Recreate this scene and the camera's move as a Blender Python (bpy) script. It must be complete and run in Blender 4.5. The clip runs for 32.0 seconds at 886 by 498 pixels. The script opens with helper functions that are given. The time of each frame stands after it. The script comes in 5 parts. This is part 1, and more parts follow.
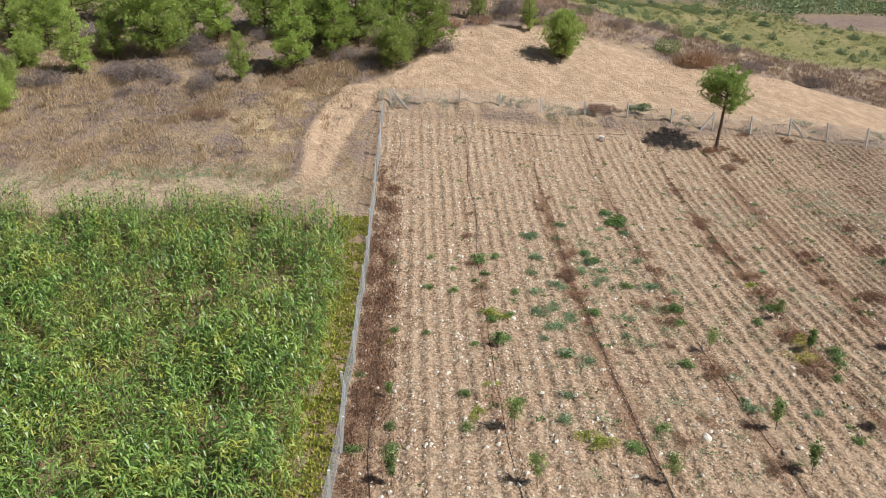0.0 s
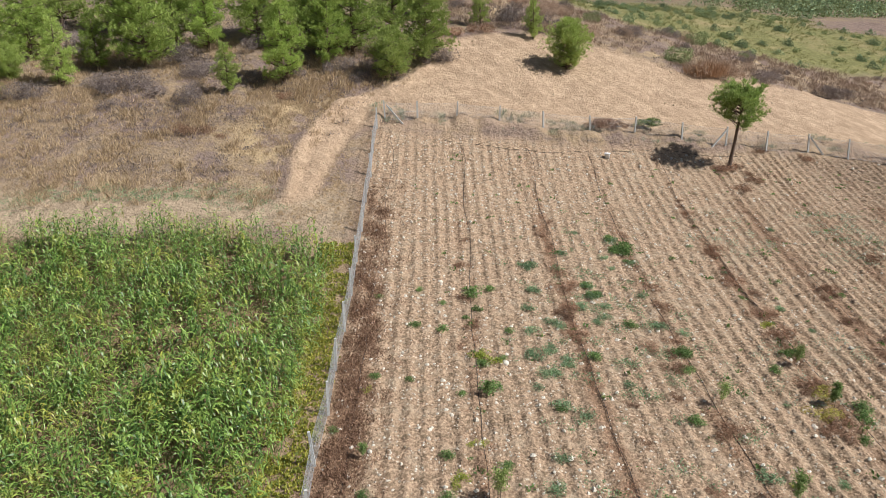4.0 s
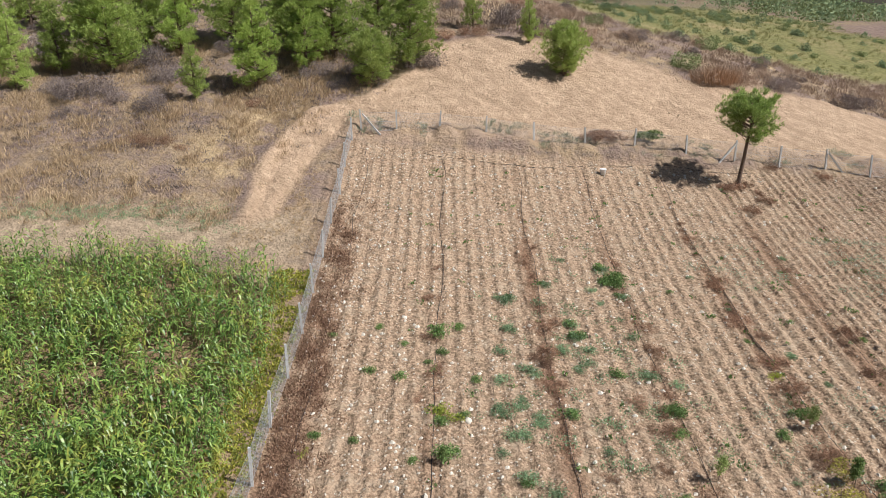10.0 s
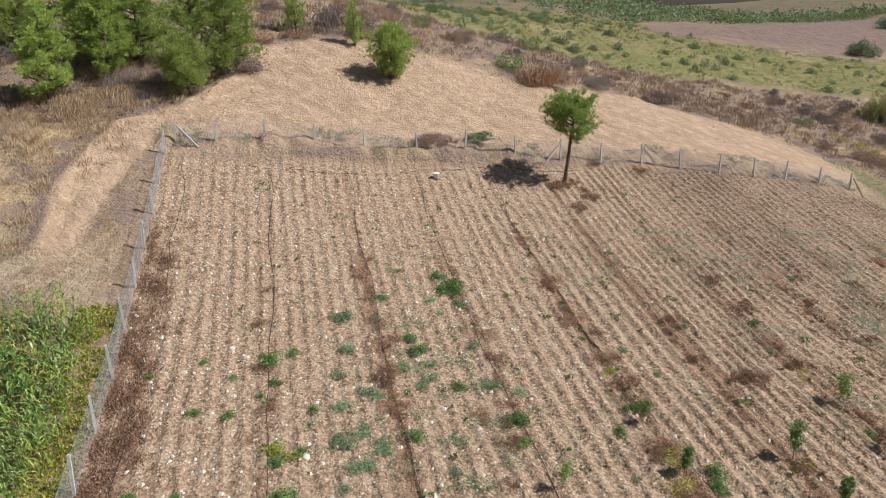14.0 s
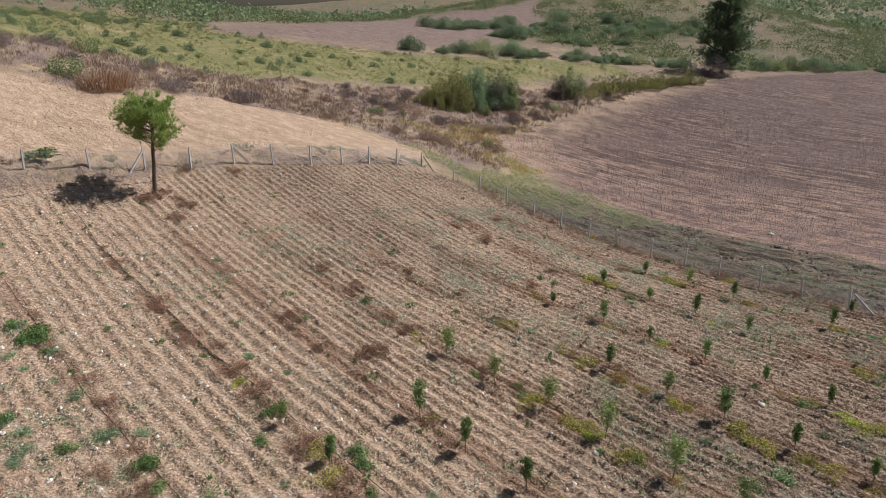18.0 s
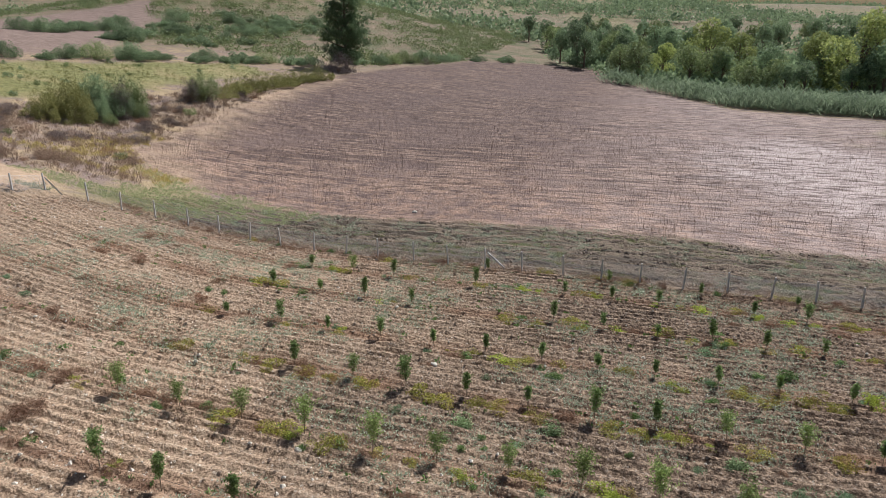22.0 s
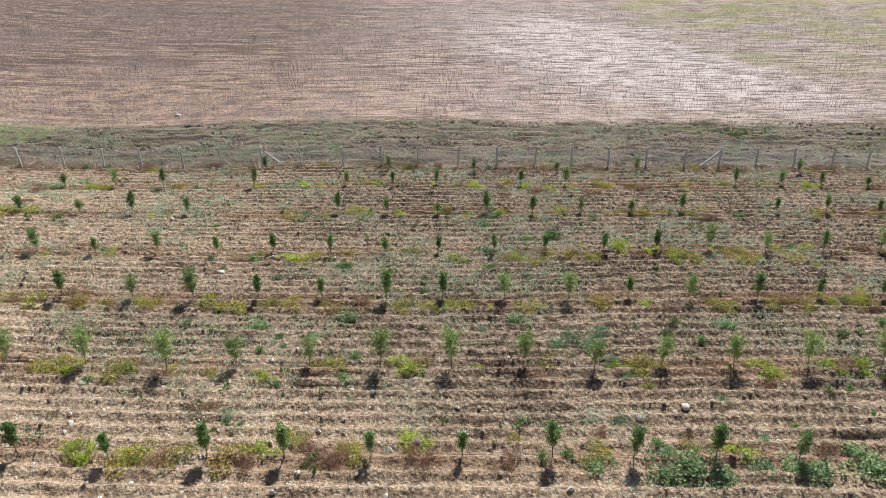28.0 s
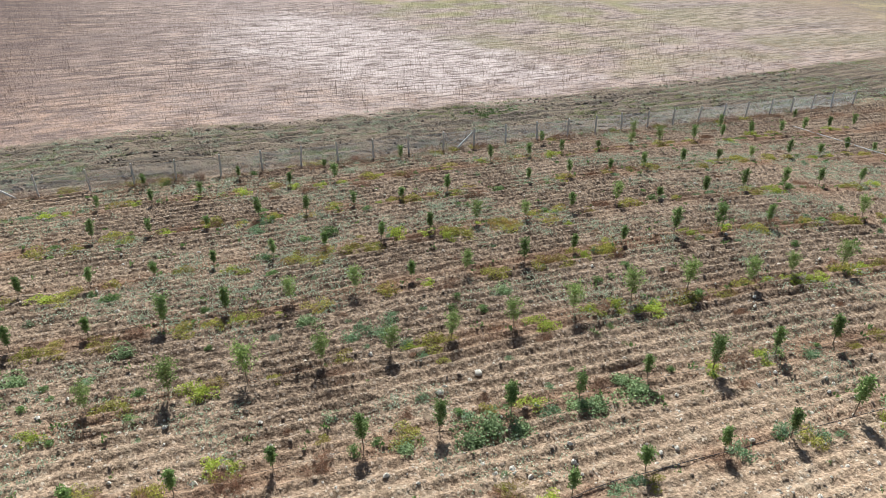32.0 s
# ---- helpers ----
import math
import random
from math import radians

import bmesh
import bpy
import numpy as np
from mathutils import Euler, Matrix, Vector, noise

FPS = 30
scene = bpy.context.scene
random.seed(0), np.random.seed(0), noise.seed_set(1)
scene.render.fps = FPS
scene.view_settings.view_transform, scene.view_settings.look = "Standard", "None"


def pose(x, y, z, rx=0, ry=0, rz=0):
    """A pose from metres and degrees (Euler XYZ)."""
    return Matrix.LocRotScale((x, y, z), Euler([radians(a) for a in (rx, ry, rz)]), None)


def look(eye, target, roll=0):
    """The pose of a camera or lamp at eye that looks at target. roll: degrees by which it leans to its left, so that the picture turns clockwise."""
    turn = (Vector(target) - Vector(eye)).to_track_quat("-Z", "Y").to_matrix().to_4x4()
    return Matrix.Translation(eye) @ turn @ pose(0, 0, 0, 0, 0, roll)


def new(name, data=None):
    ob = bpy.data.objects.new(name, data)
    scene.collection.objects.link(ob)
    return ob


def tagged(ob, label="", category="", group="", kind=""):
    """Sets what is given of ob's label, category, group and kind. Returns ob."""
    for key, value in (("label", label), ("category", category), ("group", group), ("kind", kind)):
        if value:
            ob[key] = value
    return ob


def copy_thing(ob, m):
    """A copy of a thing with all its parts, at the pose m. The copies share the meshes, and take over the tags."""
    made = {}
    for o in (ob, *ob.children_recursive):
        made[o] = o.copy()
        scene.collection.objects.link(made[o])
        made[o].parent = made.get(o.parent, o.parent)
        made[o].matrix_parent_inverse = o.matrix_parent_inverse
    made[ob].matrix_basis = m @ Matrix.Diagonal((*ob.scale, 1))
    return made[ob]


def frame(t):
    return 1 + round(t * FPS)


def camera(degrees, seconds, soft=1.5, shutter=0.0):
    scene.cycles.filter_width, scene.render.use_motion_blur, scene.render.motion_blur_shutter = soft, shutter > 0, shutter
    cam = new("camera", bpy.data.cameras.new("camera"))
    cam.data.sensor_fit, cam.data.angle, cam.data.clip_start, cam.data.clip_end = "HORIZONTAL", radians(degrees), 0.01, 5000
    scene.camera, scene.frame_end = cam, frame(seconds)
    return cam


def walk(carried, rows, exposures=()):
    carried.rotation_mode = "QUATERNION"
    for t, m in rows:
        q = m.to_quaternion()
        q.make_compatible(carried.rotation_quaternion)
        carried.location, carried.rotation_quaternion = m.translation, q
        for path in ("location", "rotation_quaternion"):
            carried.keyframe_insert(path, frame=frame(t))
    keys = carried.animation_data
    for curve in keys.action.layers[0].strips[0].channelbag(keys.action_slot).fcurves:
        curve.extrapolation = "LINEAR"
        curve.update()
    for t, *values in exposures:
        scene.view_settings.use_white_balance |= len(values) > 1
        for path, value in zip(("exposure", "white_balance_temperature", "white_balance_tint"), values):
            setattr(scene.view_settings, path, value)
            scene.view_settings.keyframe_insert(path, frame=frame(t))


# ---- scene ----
from functools import lru_cache

cam = camera(64.76, 32.0, soft=0.4)


def gaze(x, y, z, yaw, pitch, roll):
    """Camera pose from its place, its turn to the left from +y, its tilt up and its lean, in degrees."""
    a, b = radians(yaw), radians(pitch)
    eye = Vector((x, y, z))
    return look(eye, eye + Vector((-math.sin(a) * math.cos(b), math.cos(a) * math.cos(b), math.sin(b))), roll)


# seconds, x, y, z, yaw, pitch, roll
PATH = [
    (0.0, -3.48, -7.10, 17.28, -1.65, -19.10, -0.25),
    (0.5, -3.30, -7.04, 17.38, -1.49, -19.11, -0.28),
    (1.0, -3.18, -7.03, 17.45, -1.34, -19.11, -0.27),
    (1.5, -3.14, -7.08, 17.52, -1.17, -19.12, -0.26),
    (2.0, -3.07, -6.75, 17.58, -0.96, -19.29, -0.25),
    (2.5, -2.94, -6.12, 17.65, -0.83, -19.20, -0.36),
    (3.0, -2.77, -5.45, 17.75, -0.76, -19.10, -0.34),
    (3.5, -2.55, -4.67, 17.84, -0.72, -19.10, -0.33),
    (5.5, -1.30, -1.34, 18.18, -0.62, -18.98, -0.25),
    (6.0, -1.04, -0.62, 18.23, -0.59, -18.96, -0.22),
    (6.5, -0.66, 0.08, 18.20, -0.51, -18.81, -0.25),
    (7.0, -0.28, 0.42, 18.24, -0.45, -18.62, -0.19),
    (7.5, 0.02, 0.38, 18.25, -0.44, -18.63, -0.11),
    (8.0, 0.18, 0.26, 18.20, -0.38, -18.72, 0.09),
    (8.5, 0.12, 0.14, 18.13, -0.23, -18.75, 0.14),
    (9.0, -0.01, -0.00, 18.04, -0.01, -18.79, 0.14),
    (9.5, -0.03, 0.17, 17.93, 0.27, -18.93, 0.04),
    (10.0, 0.12, 0.78, 17.83, 0.45, -18.90, -0.11),
    (10.5, 0.43, 1.69, 17.81, 0.50, -18.83, -0.15),
    (11.0, 0.82, 2.46, 17.86, 0.51, -18.74, -0.11),
    (11.5, 1.16, 2.65, 17.85, 0.49, -18.45, -0.02),
    (12.0, 1.38, 2.48, 17.93, 0.54, -18.54, 0.12),
    (12.5, 1.35, 2.32, 17.97, 0.65, -18.68, 0.28),
    (13.0, 1.33, 2.18, 18.03, -1.67, -18.79, 0.17),
    (13.5, 1.17, 2.22, 18.02, -6.87, -18.89, 0.03),
    (14.0, 1.09, 2.38, 17.97, -12.51, -18.90, 0.01),
    (14.5, 0.99, 2.56, 17.95, -18.27, -18.97, 0.05),
    (16.5, 1.52, 3.13, 17.72, -34.14, -18.81, -0.14),
    (17.0, 1.64, 3.17, 17.64, -37.90, -18.76, 0.03),
    (17.5, 1.75, 3.12, 17.64, -41.54, -18.78, 0.03),
    (18.0, 1.84, 3.08, 17.65, -45.06, -18.79, -0.05),
    (18.5, 1.78, 3.08, 17.66, -48.71, -18.73, 0.04),
    (19.0, 1.65, 3.02, 17.74, -52.30, -18.79, 0.01),
    (19.5, 1.57, 3.02, 17.78, -55.87, -18.81, -0.09),
    (20.0, 1.45, 3.09, 17.81, -59.52, -18.84, -0.03),
    (20.5, 1.42, 3.09, 17.85, -63.07, -18.89, -0.13),
    (21.0, 1.41, 3.15, 17.81, -66.68, -18.88, -0.10),
    (21.5, 1.43, 3.21, 17.81, -70.28, -18.95, -0.17),
    (22.0, 1.53, 3.23, 17.73, -73.88, -18.95, -0.29),
    (22.5, 1.56, 3.26, 17.67, -77.33, -18.98, -0.28),
    (23.0, 1.59, 3.27, 17.53, -79.04, -21.73, -0.31),
    (23.5, 1.67, 3.29, 17.46, -79.65, -25.06, -0.26),
    (24.0, 1.74, 3.24, 17.47, -79.81, -27.81, -0.24),
    (24.5, 1.72, 3.21, 17.46, -80.04, -27.75, -0.15),
    (26.5, 1.59, 3.09, 17.59, -85.92, -27.86, 0.31),
    (27.0, 1.47, 3.00, 17.65, -88.03, -27.83, 0.25),
    (27.5, 1.48, 3.00, 17.66, -90.32, -27.77, 0.28),
    (28.0, 1.45, 2.92, 17.69, -92.58, -27.72, 0.12),
    (28.5, 1.51, 2.98, 17.77, -95.20, -27.86, 0.27),
    (29.0, 1.55, 2.97, 17.84, -97.68, -27.95, 0.29),
    (29.5, 1.57, 2.95, 17.88, -100.18, -28.01, 0.33),
    (30.0, 1.61, 2.92, 17.86, -102.65, -28.03, 0.34),
    (30.5, 1.63, 2.90, 17.86, -105.16, -28.11, 0.37),
    (31.0, 1.58, 2.88, 17.85, -107.65, -28.10, 0.43),
    (31.5, 1.50, 2.89, 17.78, -110.21, -28.00, 0.53),
    (32.0, 1.39, 2.86, 17.71, -112.64, -27.90, 0.52),
]
walk(cam, [(row[0], gaze(*row[1:])) for row in PATH], exposures=[(0.0, 0.33, 6080, 9), (11.0, 0.34, 6060, 11.5), (13.0, 0.29, 6060, 12), (14.0, 0.24, 6040, 12), (17.0, 0.14, 5960, 14), (19.5, 0.27, 5900, 13), (22.0, 0.45, 5840, 10.5), (25.0, 0.74, 5860, 6.5), (32.0, 0.84, 5780, 4.5)])

# ---- world and sun ----
SUN_TO = Vector((0.62, -0.20, 0.76)).normalized()
world = bpy.data.worlds.new("world")
scene.world = world
world.use_nodes = True
wn = world.node_tree.nodes
sky = wn.new("ShaderNodeTexSky")
sky.sky_type, sky.sun_disc = "NISHITA", False
sky.sun_elevation = math.asin(SUN_TO.z)
sky.sun_rotation = math.atan2(SUN_TO.x, SUN_TO.y)
sky.air_density, sky.dust_density = 1.2, 2.0
world.node_tree.links.new(sky.outputs[0], wn["Background"].inputs[0])
wn["Background"].inputs[1].default_value = 0.037
sun = new("sun", bpy.data.lights.new("sun", "SUN"))
sun.data.energy, sun.data.angle, sun.data.color = 4.75, radians(0.6), (1.0, 0.95, 0.87)
sun.rotation_mode = "QUATERNION"
sun.rotation_quaternion = SUN_TO.to_track_quat("Z", "Y")

# ---- the lie of the land ----
HILLS = [
    (-46, 18, 15, -1.3), (-46, 36, 15, -3.0), (-46, 51, 15, 2.1), (-46, 66, 15, -1.7), (-23, 18, 15, -1.6), (-23, 36, 15, 0.5),
    (-23, 51, 15, -0.2), (-23, 66, 15, -1.1), (-2, 18, 15, -0.1), (-2, 36, 15, -1.0), (-2, 51, 15, 1.7), (-2, 66, 15, 0.6),
    (16, 18, 15, 0.9), (16, 36, 15, 0.8), (16, 51, 15, -3.1), (16, 66, 15, 4.1), (34, 18, 15, -0.5), (34, 36, 15, 1.3),
    (34, 51, 15, 2.8), (34, 66, 15, -0.9), (53, 18, 15, 1.1), (53, 36, 15, -2.2), (53, 51, 15, 0.2), (53, 66, 15, 1.1),
]
HILLS += [
    (23, -6, 18, 0.9), (46, -6, 18, 0.5), (21, -32, 18, 3.0), (-17, 0, 18, 1.3), (-34, 92, 32, 11.8), (6, 98, 32, 3.3),
    (46, 103, 32, 4.4), (80, 75, 32, -4.5), (103, 109, 32, 0.7), (71, 34, 32, -0.1), (0, -46, 80, -9.9), (69, -57, 80, 7.8),
    (161, 0, 80, -3.9), (184, 103, 80, 1.3), (69, 172, 80, 15.3), (276, 195, 80, 14.4), (-103, 46, 80, 0.7),
]
HILLS += [(150, 250, 70, 2.5), (300, 330, 110, 5), (800, 300, 180, 25), (1000, -100, 300, 14), (440, 220, 80, 10), (-340, 230, 140, 23), (700, 800, 280, 34), (1700, 230, 450, 30), (318, 185, 50, 12), (35, 205, 28, 9), (80, 225, 30, 6)]


def height(x, y):
    """Height of the bare land: a fall to the east, and soft swells on it."""
    x, y = np.asarray(x, float), np.asarray(y, float)
    z = np.minimum(-2.3 + 0.084 * np.logaddexp(0, (60 - x) / 7) * 7, 7.0)
    for cx, cy, r, h in HILLS:
        z = z + h * np.exp(-((x - cx) ** 2 + (y - cy) ** 2) / (2 * r * r))
    return z


def lattice(x, y, cell, seed):
    """Smooth value noise between -1 and 1."""
    x, y = np.asarray(x, float) / cell, np.asarray(y, float) / cell
    i, j = np.floor(x), np.floor(y)
    u, v = x - i, y - j
    u, v = u * u * (3 - 2 * u), v * v * (3 - 2 * v)

    def at(a, b):
        s = np.sin(a * 127.1 + b * 311.7 + seed * 74.7) * 43758.5453
        return (s - np.floor(s)) * 2 - 1

    return (at(i, j) * (1 - u) + at(i + 1, j) * u) * (1 - v) + (at(i, j + 1) * (1 - u) + at(i + 1, j + 1) * u) * v


def area(poly, x, y, soft=1.0, ragged=1.0):
    """1 inside the outline, 0 outside, with a soft and ragged rim."""
    x, y = np.asarray(x, float), np.asarray(y, float)
    x = x + ragged * (lattice(x, y, 3.1, 5) + 0.5 * lattice(x, y, 1.1, 6))
    y = y + ragged * (lattice(x, y, 3.3, 7) + 0.5 * lattice(x, y, 1.2, 8))
    far, odd = np.full(x.shape, 1e9), np.zeros(x.shape, bool)
    for (ax, ay), (bx, by) in zip(poly, poly[1:] + poly[:1]):
        dx, dy = bx - ax, by - ay
        t = np.clip(((x - ax) * dx + (y - ay) * dy) / (dx * dx + dy * dy), 0, 1)
        far = np.minimum(far, np.hypot(x - ax - t * dx, y - ay - t * dy))
        if dy:
            odd ^= ((ay > y) != (by > y)) & (x < dx * (y - ay) / dy + ax)
    return np.clip(np.where(odd, far, -far) / soft + 0.5, 0, 1)


ROWS = [-5.6, -0.5, 4.5, 9.0, 14.1, 18.3, 23.3, 28.8, 34.0, 39.8, 45.0, 48.2]


def bow(x, y):
    """How far the rows and furrows bend aside towards their ends."""
    d = np.clip(y, -42, 28) - 6
    south = np.interp(x, [11, 16, 29, 34, 40, 46], [0, 0.0027, 0.0026, 0.0022, 0.0014, 0.0005])
    north = np.interp(x, [19, 24, 34, 40, 46], [0, 0.0025, 0.0056, 0.004, 0.002])
    return -np.where(d < 0, south, north) * d * d


PLOT = [(-7.2, -70), (49.8, -70), (49.8, 40), (48, 48.6), (-7.2, 48.6)]
CLEARED = [(-12.2, 38.5), (-10.0, 39.5), (-9.0, 44.0), (-7.6, 48.6), (10, 50.0), (30, 49.0), (44, 49.6), (53, 56), (44, 63), (34, 65.5), (22, 62.5), (12, 66), (3, 66), (-1.2, 63.5), (-2.6, 59), (-5.2, 55.6), (-9.6, 52.2), (-11.4, 48.8), (-12.0, 45)]
TRACK_EDGE = [(-11.8, 39.5), (-11.9, 43.2), (-11.7, 46.4), (-10.9, 49.2), (-9.9, 51.4), (-8.0, 52.8), (-5.8, 54.6), (-3.6, 56.9), (-2.1, 59.3), (-0.9, 63.0)]
WHEEL_RUTS = [[(-10.1, 40), (-9.9, 42), (-9.3, 45.2), (-8.4, 48.2), (-7.2, 50.8), (-5.0, 53.2), (-1.5, 56.5)], [(-11.2, 40), (-11.1, 43), (-10.7, 46), (-9.8, 48.9), (-8.6, 51.2), (-6.2, 53.4), (-3, 56.8)]]
HILLSIDE = [(-120, 39), (-14, 38.5), (-11, 46), (-6, 55), (-2, 64), (-2, 120), (-120, 120)]
TRACK = [(-120, 36), (-7.2, 36.2), (-7.4, 40), (-120, 39.4)]
MAIZE = [(-60, -20), (-7.7, -20), (-7.9, 33.5), (-13, 35.2), (-60, 35.8)]
TILLED = [(49.8, -90), (63.5, -90), (63.2, 35), (60.5, 46), (52, 49), (49.8, 41)]
STUBBLE = [(63.5, -90), (63.2, 35), (64, 46), (66, 56), (72, 63.5), (81, 65.5), (103, 70.5), (151, 74), (185, 71.5), (232, 59), (241, 42), (240, 21), (204, 7), (156, -15), (140, -50), (150, -120)]
SCRUB = [(-2, 64), (3, 66.5), (12, 66.5), (22, 63), (34, 66), (44, 63.5), (53, 56.5), (60, 50), (66, 57), (72, 64), (81, 66), (103, 71), (128, 73), (124, 80), (95, 85), (75, 88), (55, 86), (38, 81), (20, 78), (5, 90), (-2, 100)]
MEADOW = [(20, 79), (43, 83), (65, 91), (87, 91), (107, 88), (143, 84), (150, 95), (128, 104), (101, 111), (86, 116), (67, 124), (73, 140), (62, 158), (40, 158), (20, 140), (12, 108)]
SOWN = [(66, 124), (76, 125), (90, 122), (107, 118), (130, 121), (176, 141), (215, 165), (250, 195), (190, 205), (125, 165), (92, 145), (75, 140)]

# ---- materials ----


def mix(nt, a, b, fac):
    m = nt.nodes.new("ShaderNodeMix")
    m.data_type = "RGBA"
    for sock, value in ((m.inputs[6], a), (m.inputs[7], b), (m.inputs[0], fac)):
        if hasattr(value, "links") or hasattr(value, "is_linked"):
            nt.links.new(value, sock)
        elif isinstance(value, (int, float)):
            sock.default_value = value
        else:
            sock.default_value = (*value, 1)
    return m.outputs[2]


def calc(nt, op, a, b=0.0, clamp=False):
    m = nt.nodes.new("ShaderNodeMath")
    m.operation, m.use_clamp = op, clamp
    for sock, value in zip(m.inputs, (a, b)):
        if hasattr(value, "is_linked"):
            nt.links.new(value, sock)
        else:
            sock.default_value = value
    return m.outputs[0]


def grain(nt, scale, detail=4.0, rough=0.6, stretch=None, turn=0.0):
    n = nt.nodes.new("ShaderNodeTexNoise")
    n.inputs["Scale"].default_value, n.inputs["Detail"].default_value, n.inputs["Roughness"].default_value = scale, detail, rough
    geo = nt.nodes.new("ShaderNodeNewGeometry")
    if stretch:
        mp = nt.nodes.new("ShaderNodeMapping")
        mp.vector_type = "TEXTURE" if turn else "POINT"
        mp.inputs["Scale"].default_value = [1 / a for a in stretch] if turn else stretch
        mp.inputs["Rotation"].default_value = (0, 0, turn)
        nt.links.new(geo.outputs["Position"], mp.inputs["Vector"])
        nt.links.new(mp.outputs[0], n.inputs["Vector"])
    else:
        nt.links.new(geo.outputs["Position"], n.inputs["Vector"])
    return n.outputs["Fac"]


def band(nt, fac, lo, hi):
    m = nt.nodes.new("ShaderNodeMapRange")
    m.inputs[1].default_value, m.inputs[2].default_value = lo, hi
    nt.links.new(fac, m.inputs[0])
    return m.outputs[0]


def blank(name, rough=0.9):
    mat = bpy.data.materials.new(name)
    mat.use_nodes = True
    b = mat.node_tree.nodes["Principled BSDF"]
    b.inputs["Roughness"].default_value = rough
    b.inputs["Specular IOR Level"].default_value = 0.2
    return mat, mat.node_tree, b


def bump(nt, b, height_sock, strength, distance):
    n = nt.nodes.new("ShaderNodeBump")
    n.inputs["Strength"].default_value, n.inputs["Distance"].default_value = strength, distance
    nt.links.new(height_sock, n.inputs["Height"])
    nt.links.new(n.outputs[0], b.inputs["Normal"])


def ground_material():
    mat, nt, b = blank("earth", 0.95)

    def zone(name):
        a = nt.nodes.new("ShaderNodeAttribute")
        a.attribute_name = name
        return a.outputs["Fac"]

    fine, lump, mid, broad = grain(nt, 8, 4, 0.65), grain(nt, 3.4, 3, 0.6), grain(nt, 1.3, 5), grain(nt, 0.12, 4)
    lines = grain(nt, 1.0, 5, 0.7, (1.9, 0.3, 1.0))
    ruts = grain(nt, 1.0, 4, 0.6, (0.22, 1.5, 0.3), -0.95)
    grit = nt.nodes.new("ShaderNodeTexVoronoi")
    grit.inputs["Scale"].default_value = 7.0
    geo = nt.nodes.new("ShaderNodeNewGeometry")
    nt.links.new(geo.outputs["Position"], grit.inputs["Vector"])
    pick = nt.nodes.new("ShaderNodeSeparateColor")
    nt.links.new(grit.outputs["Color"], pick.inputs[0])
    pebble = calc(nt, "MULTIPLY", calc(nt, "LESS_THAN", grit.outputs["Distance"], 0.40), calc(nt, "GREATER_THAN", pick.outputs[0], 0.70))
    # random cells as small pits: sunk in the bump, their shade painted dark
    shaded_pit = calc(nt, "MULTIPLY", calc(nt, "LESS_THAN", grit.outputs["Distance"], 0.42), calc(nt, "LESS_THAN", pick.outputs[0], 0.22))
    hoed = mix(nt, (0.185, 0.116, 0.072), (0.575, 0.415, 0.28), band(nt, fine, 0.30, 0.68))
    hoed = mix(nt, hoed, (0.21, 0.148, 0.095), band(nt, lump, 0.5, 0.66))
    hoed = mix(nt, hoed, (0.43, 0.33, 0.23), band(nt, mid, 0.5, 0.75))
    hoed = mix(nt, hoed, (0.66, 0.57, 0.45), calc(nt, "MULTIPLY", pebble, band(nt, grain(nt, 2.1, 2), 0.45, 0.7)))
    hoed = mix(nt, hoed, (0.15, 0.1, 0.066), calc(nt, "MULTIPLY", shaded_pit, 0.5))
    darker = mix(nt, (0.095, 0.063, 0.044), (0.37, 0.265, 0.18), band(nt, fine, 0.36, 0.66))
    darker = mix(nt, darker, (0.08, 0.053, 0.036), band(nt, lump, 0.47, 0.62))
    darker = mix(nt, darker, (0.33, 0.265, 0.21), calc(nt, "MULTIPLY", pebble, 0.55))
    darker = mix(nt, darker, (0.06, 0.045, 0.035), calc(nt, "MULTIPLY", shaded_pit, 0.6))
    col = mix(nt, hoed, darker, zone("dark_soil"))
    withered = mix(nt, (0.13, 0.07, 0.043), (0.34, 0.2, 0.12), band(nt, fine, 0.35, 0.7))
    col = mix(nt, col, withered, zone("litter"))
    tan = mix(nt, (0.38, 0.265, 0.175), (0.54, 0.39, 0.265), band(nt, mid, 0.35, 0.65))
    tan = mix(nt, tan, (0.33, 0.23, 0.15), calc(nt, "MULTIPLY", band(nt, ruts, 0.5, 0.62), 0.55))
    tan = mix(nt, tan, (0.36, 0.25, 0.16), calc(nt, "MULTIPLY", band(nt, lines, 0.54, 0.68), 0.3))
    tan = mix(nt, tan, (0.25, 0.175, 0.11), band(nt, fine, 0.56, 0.8))
    dry = mix(nt, (0.36, 0.26, 0.16), (0.24, 0.18, 0.135), band(nt, mid, 0.4, 0.65))
    dry = mix(nt, dry, (0.48, 0.355, 0.205), band(nt, broad, 0.52, 0.66))
    dry = mix(nt, dry, (0.235, 0.17, 0.15), calc(nt, "MULTIPLY", band(nt, grain(nt, 0.3, 5, 0.65), 0.48, 0.58), 0.85))
    dry = mix(nt, dry, (0.16, 0.12, 0.09), band(nt, fine, 0.48, 0.75))
    col = mix(nt, col, dry, zone("dry"))
    heath = mix(nt, (0.115, 0.12, 0.06), (0.235, 0.165, 0.115), band(nt, grain(nt, 0.10, 6, 0.7), 0.4, 0.6))
    heath = mix(nt, heath, (0.12, 0.12, 0.06), calc(nt, "MULTIPLY", band(nt, mid, 0.5, 0.7), 0.6))
    col = mix(nt, col, heath, zone("heath"))
    path = mix(nt, (0.46, 0.35, 0.24), (0.27, 0.205, 0.14), band(nt, mid, 0.42, 0.68))
    path = mix(nt, path, (0.20, 0.155, 0.105), band(nt, fine, 0.5, 0.8))
    col = mix(nt, col, path, zone("track"))
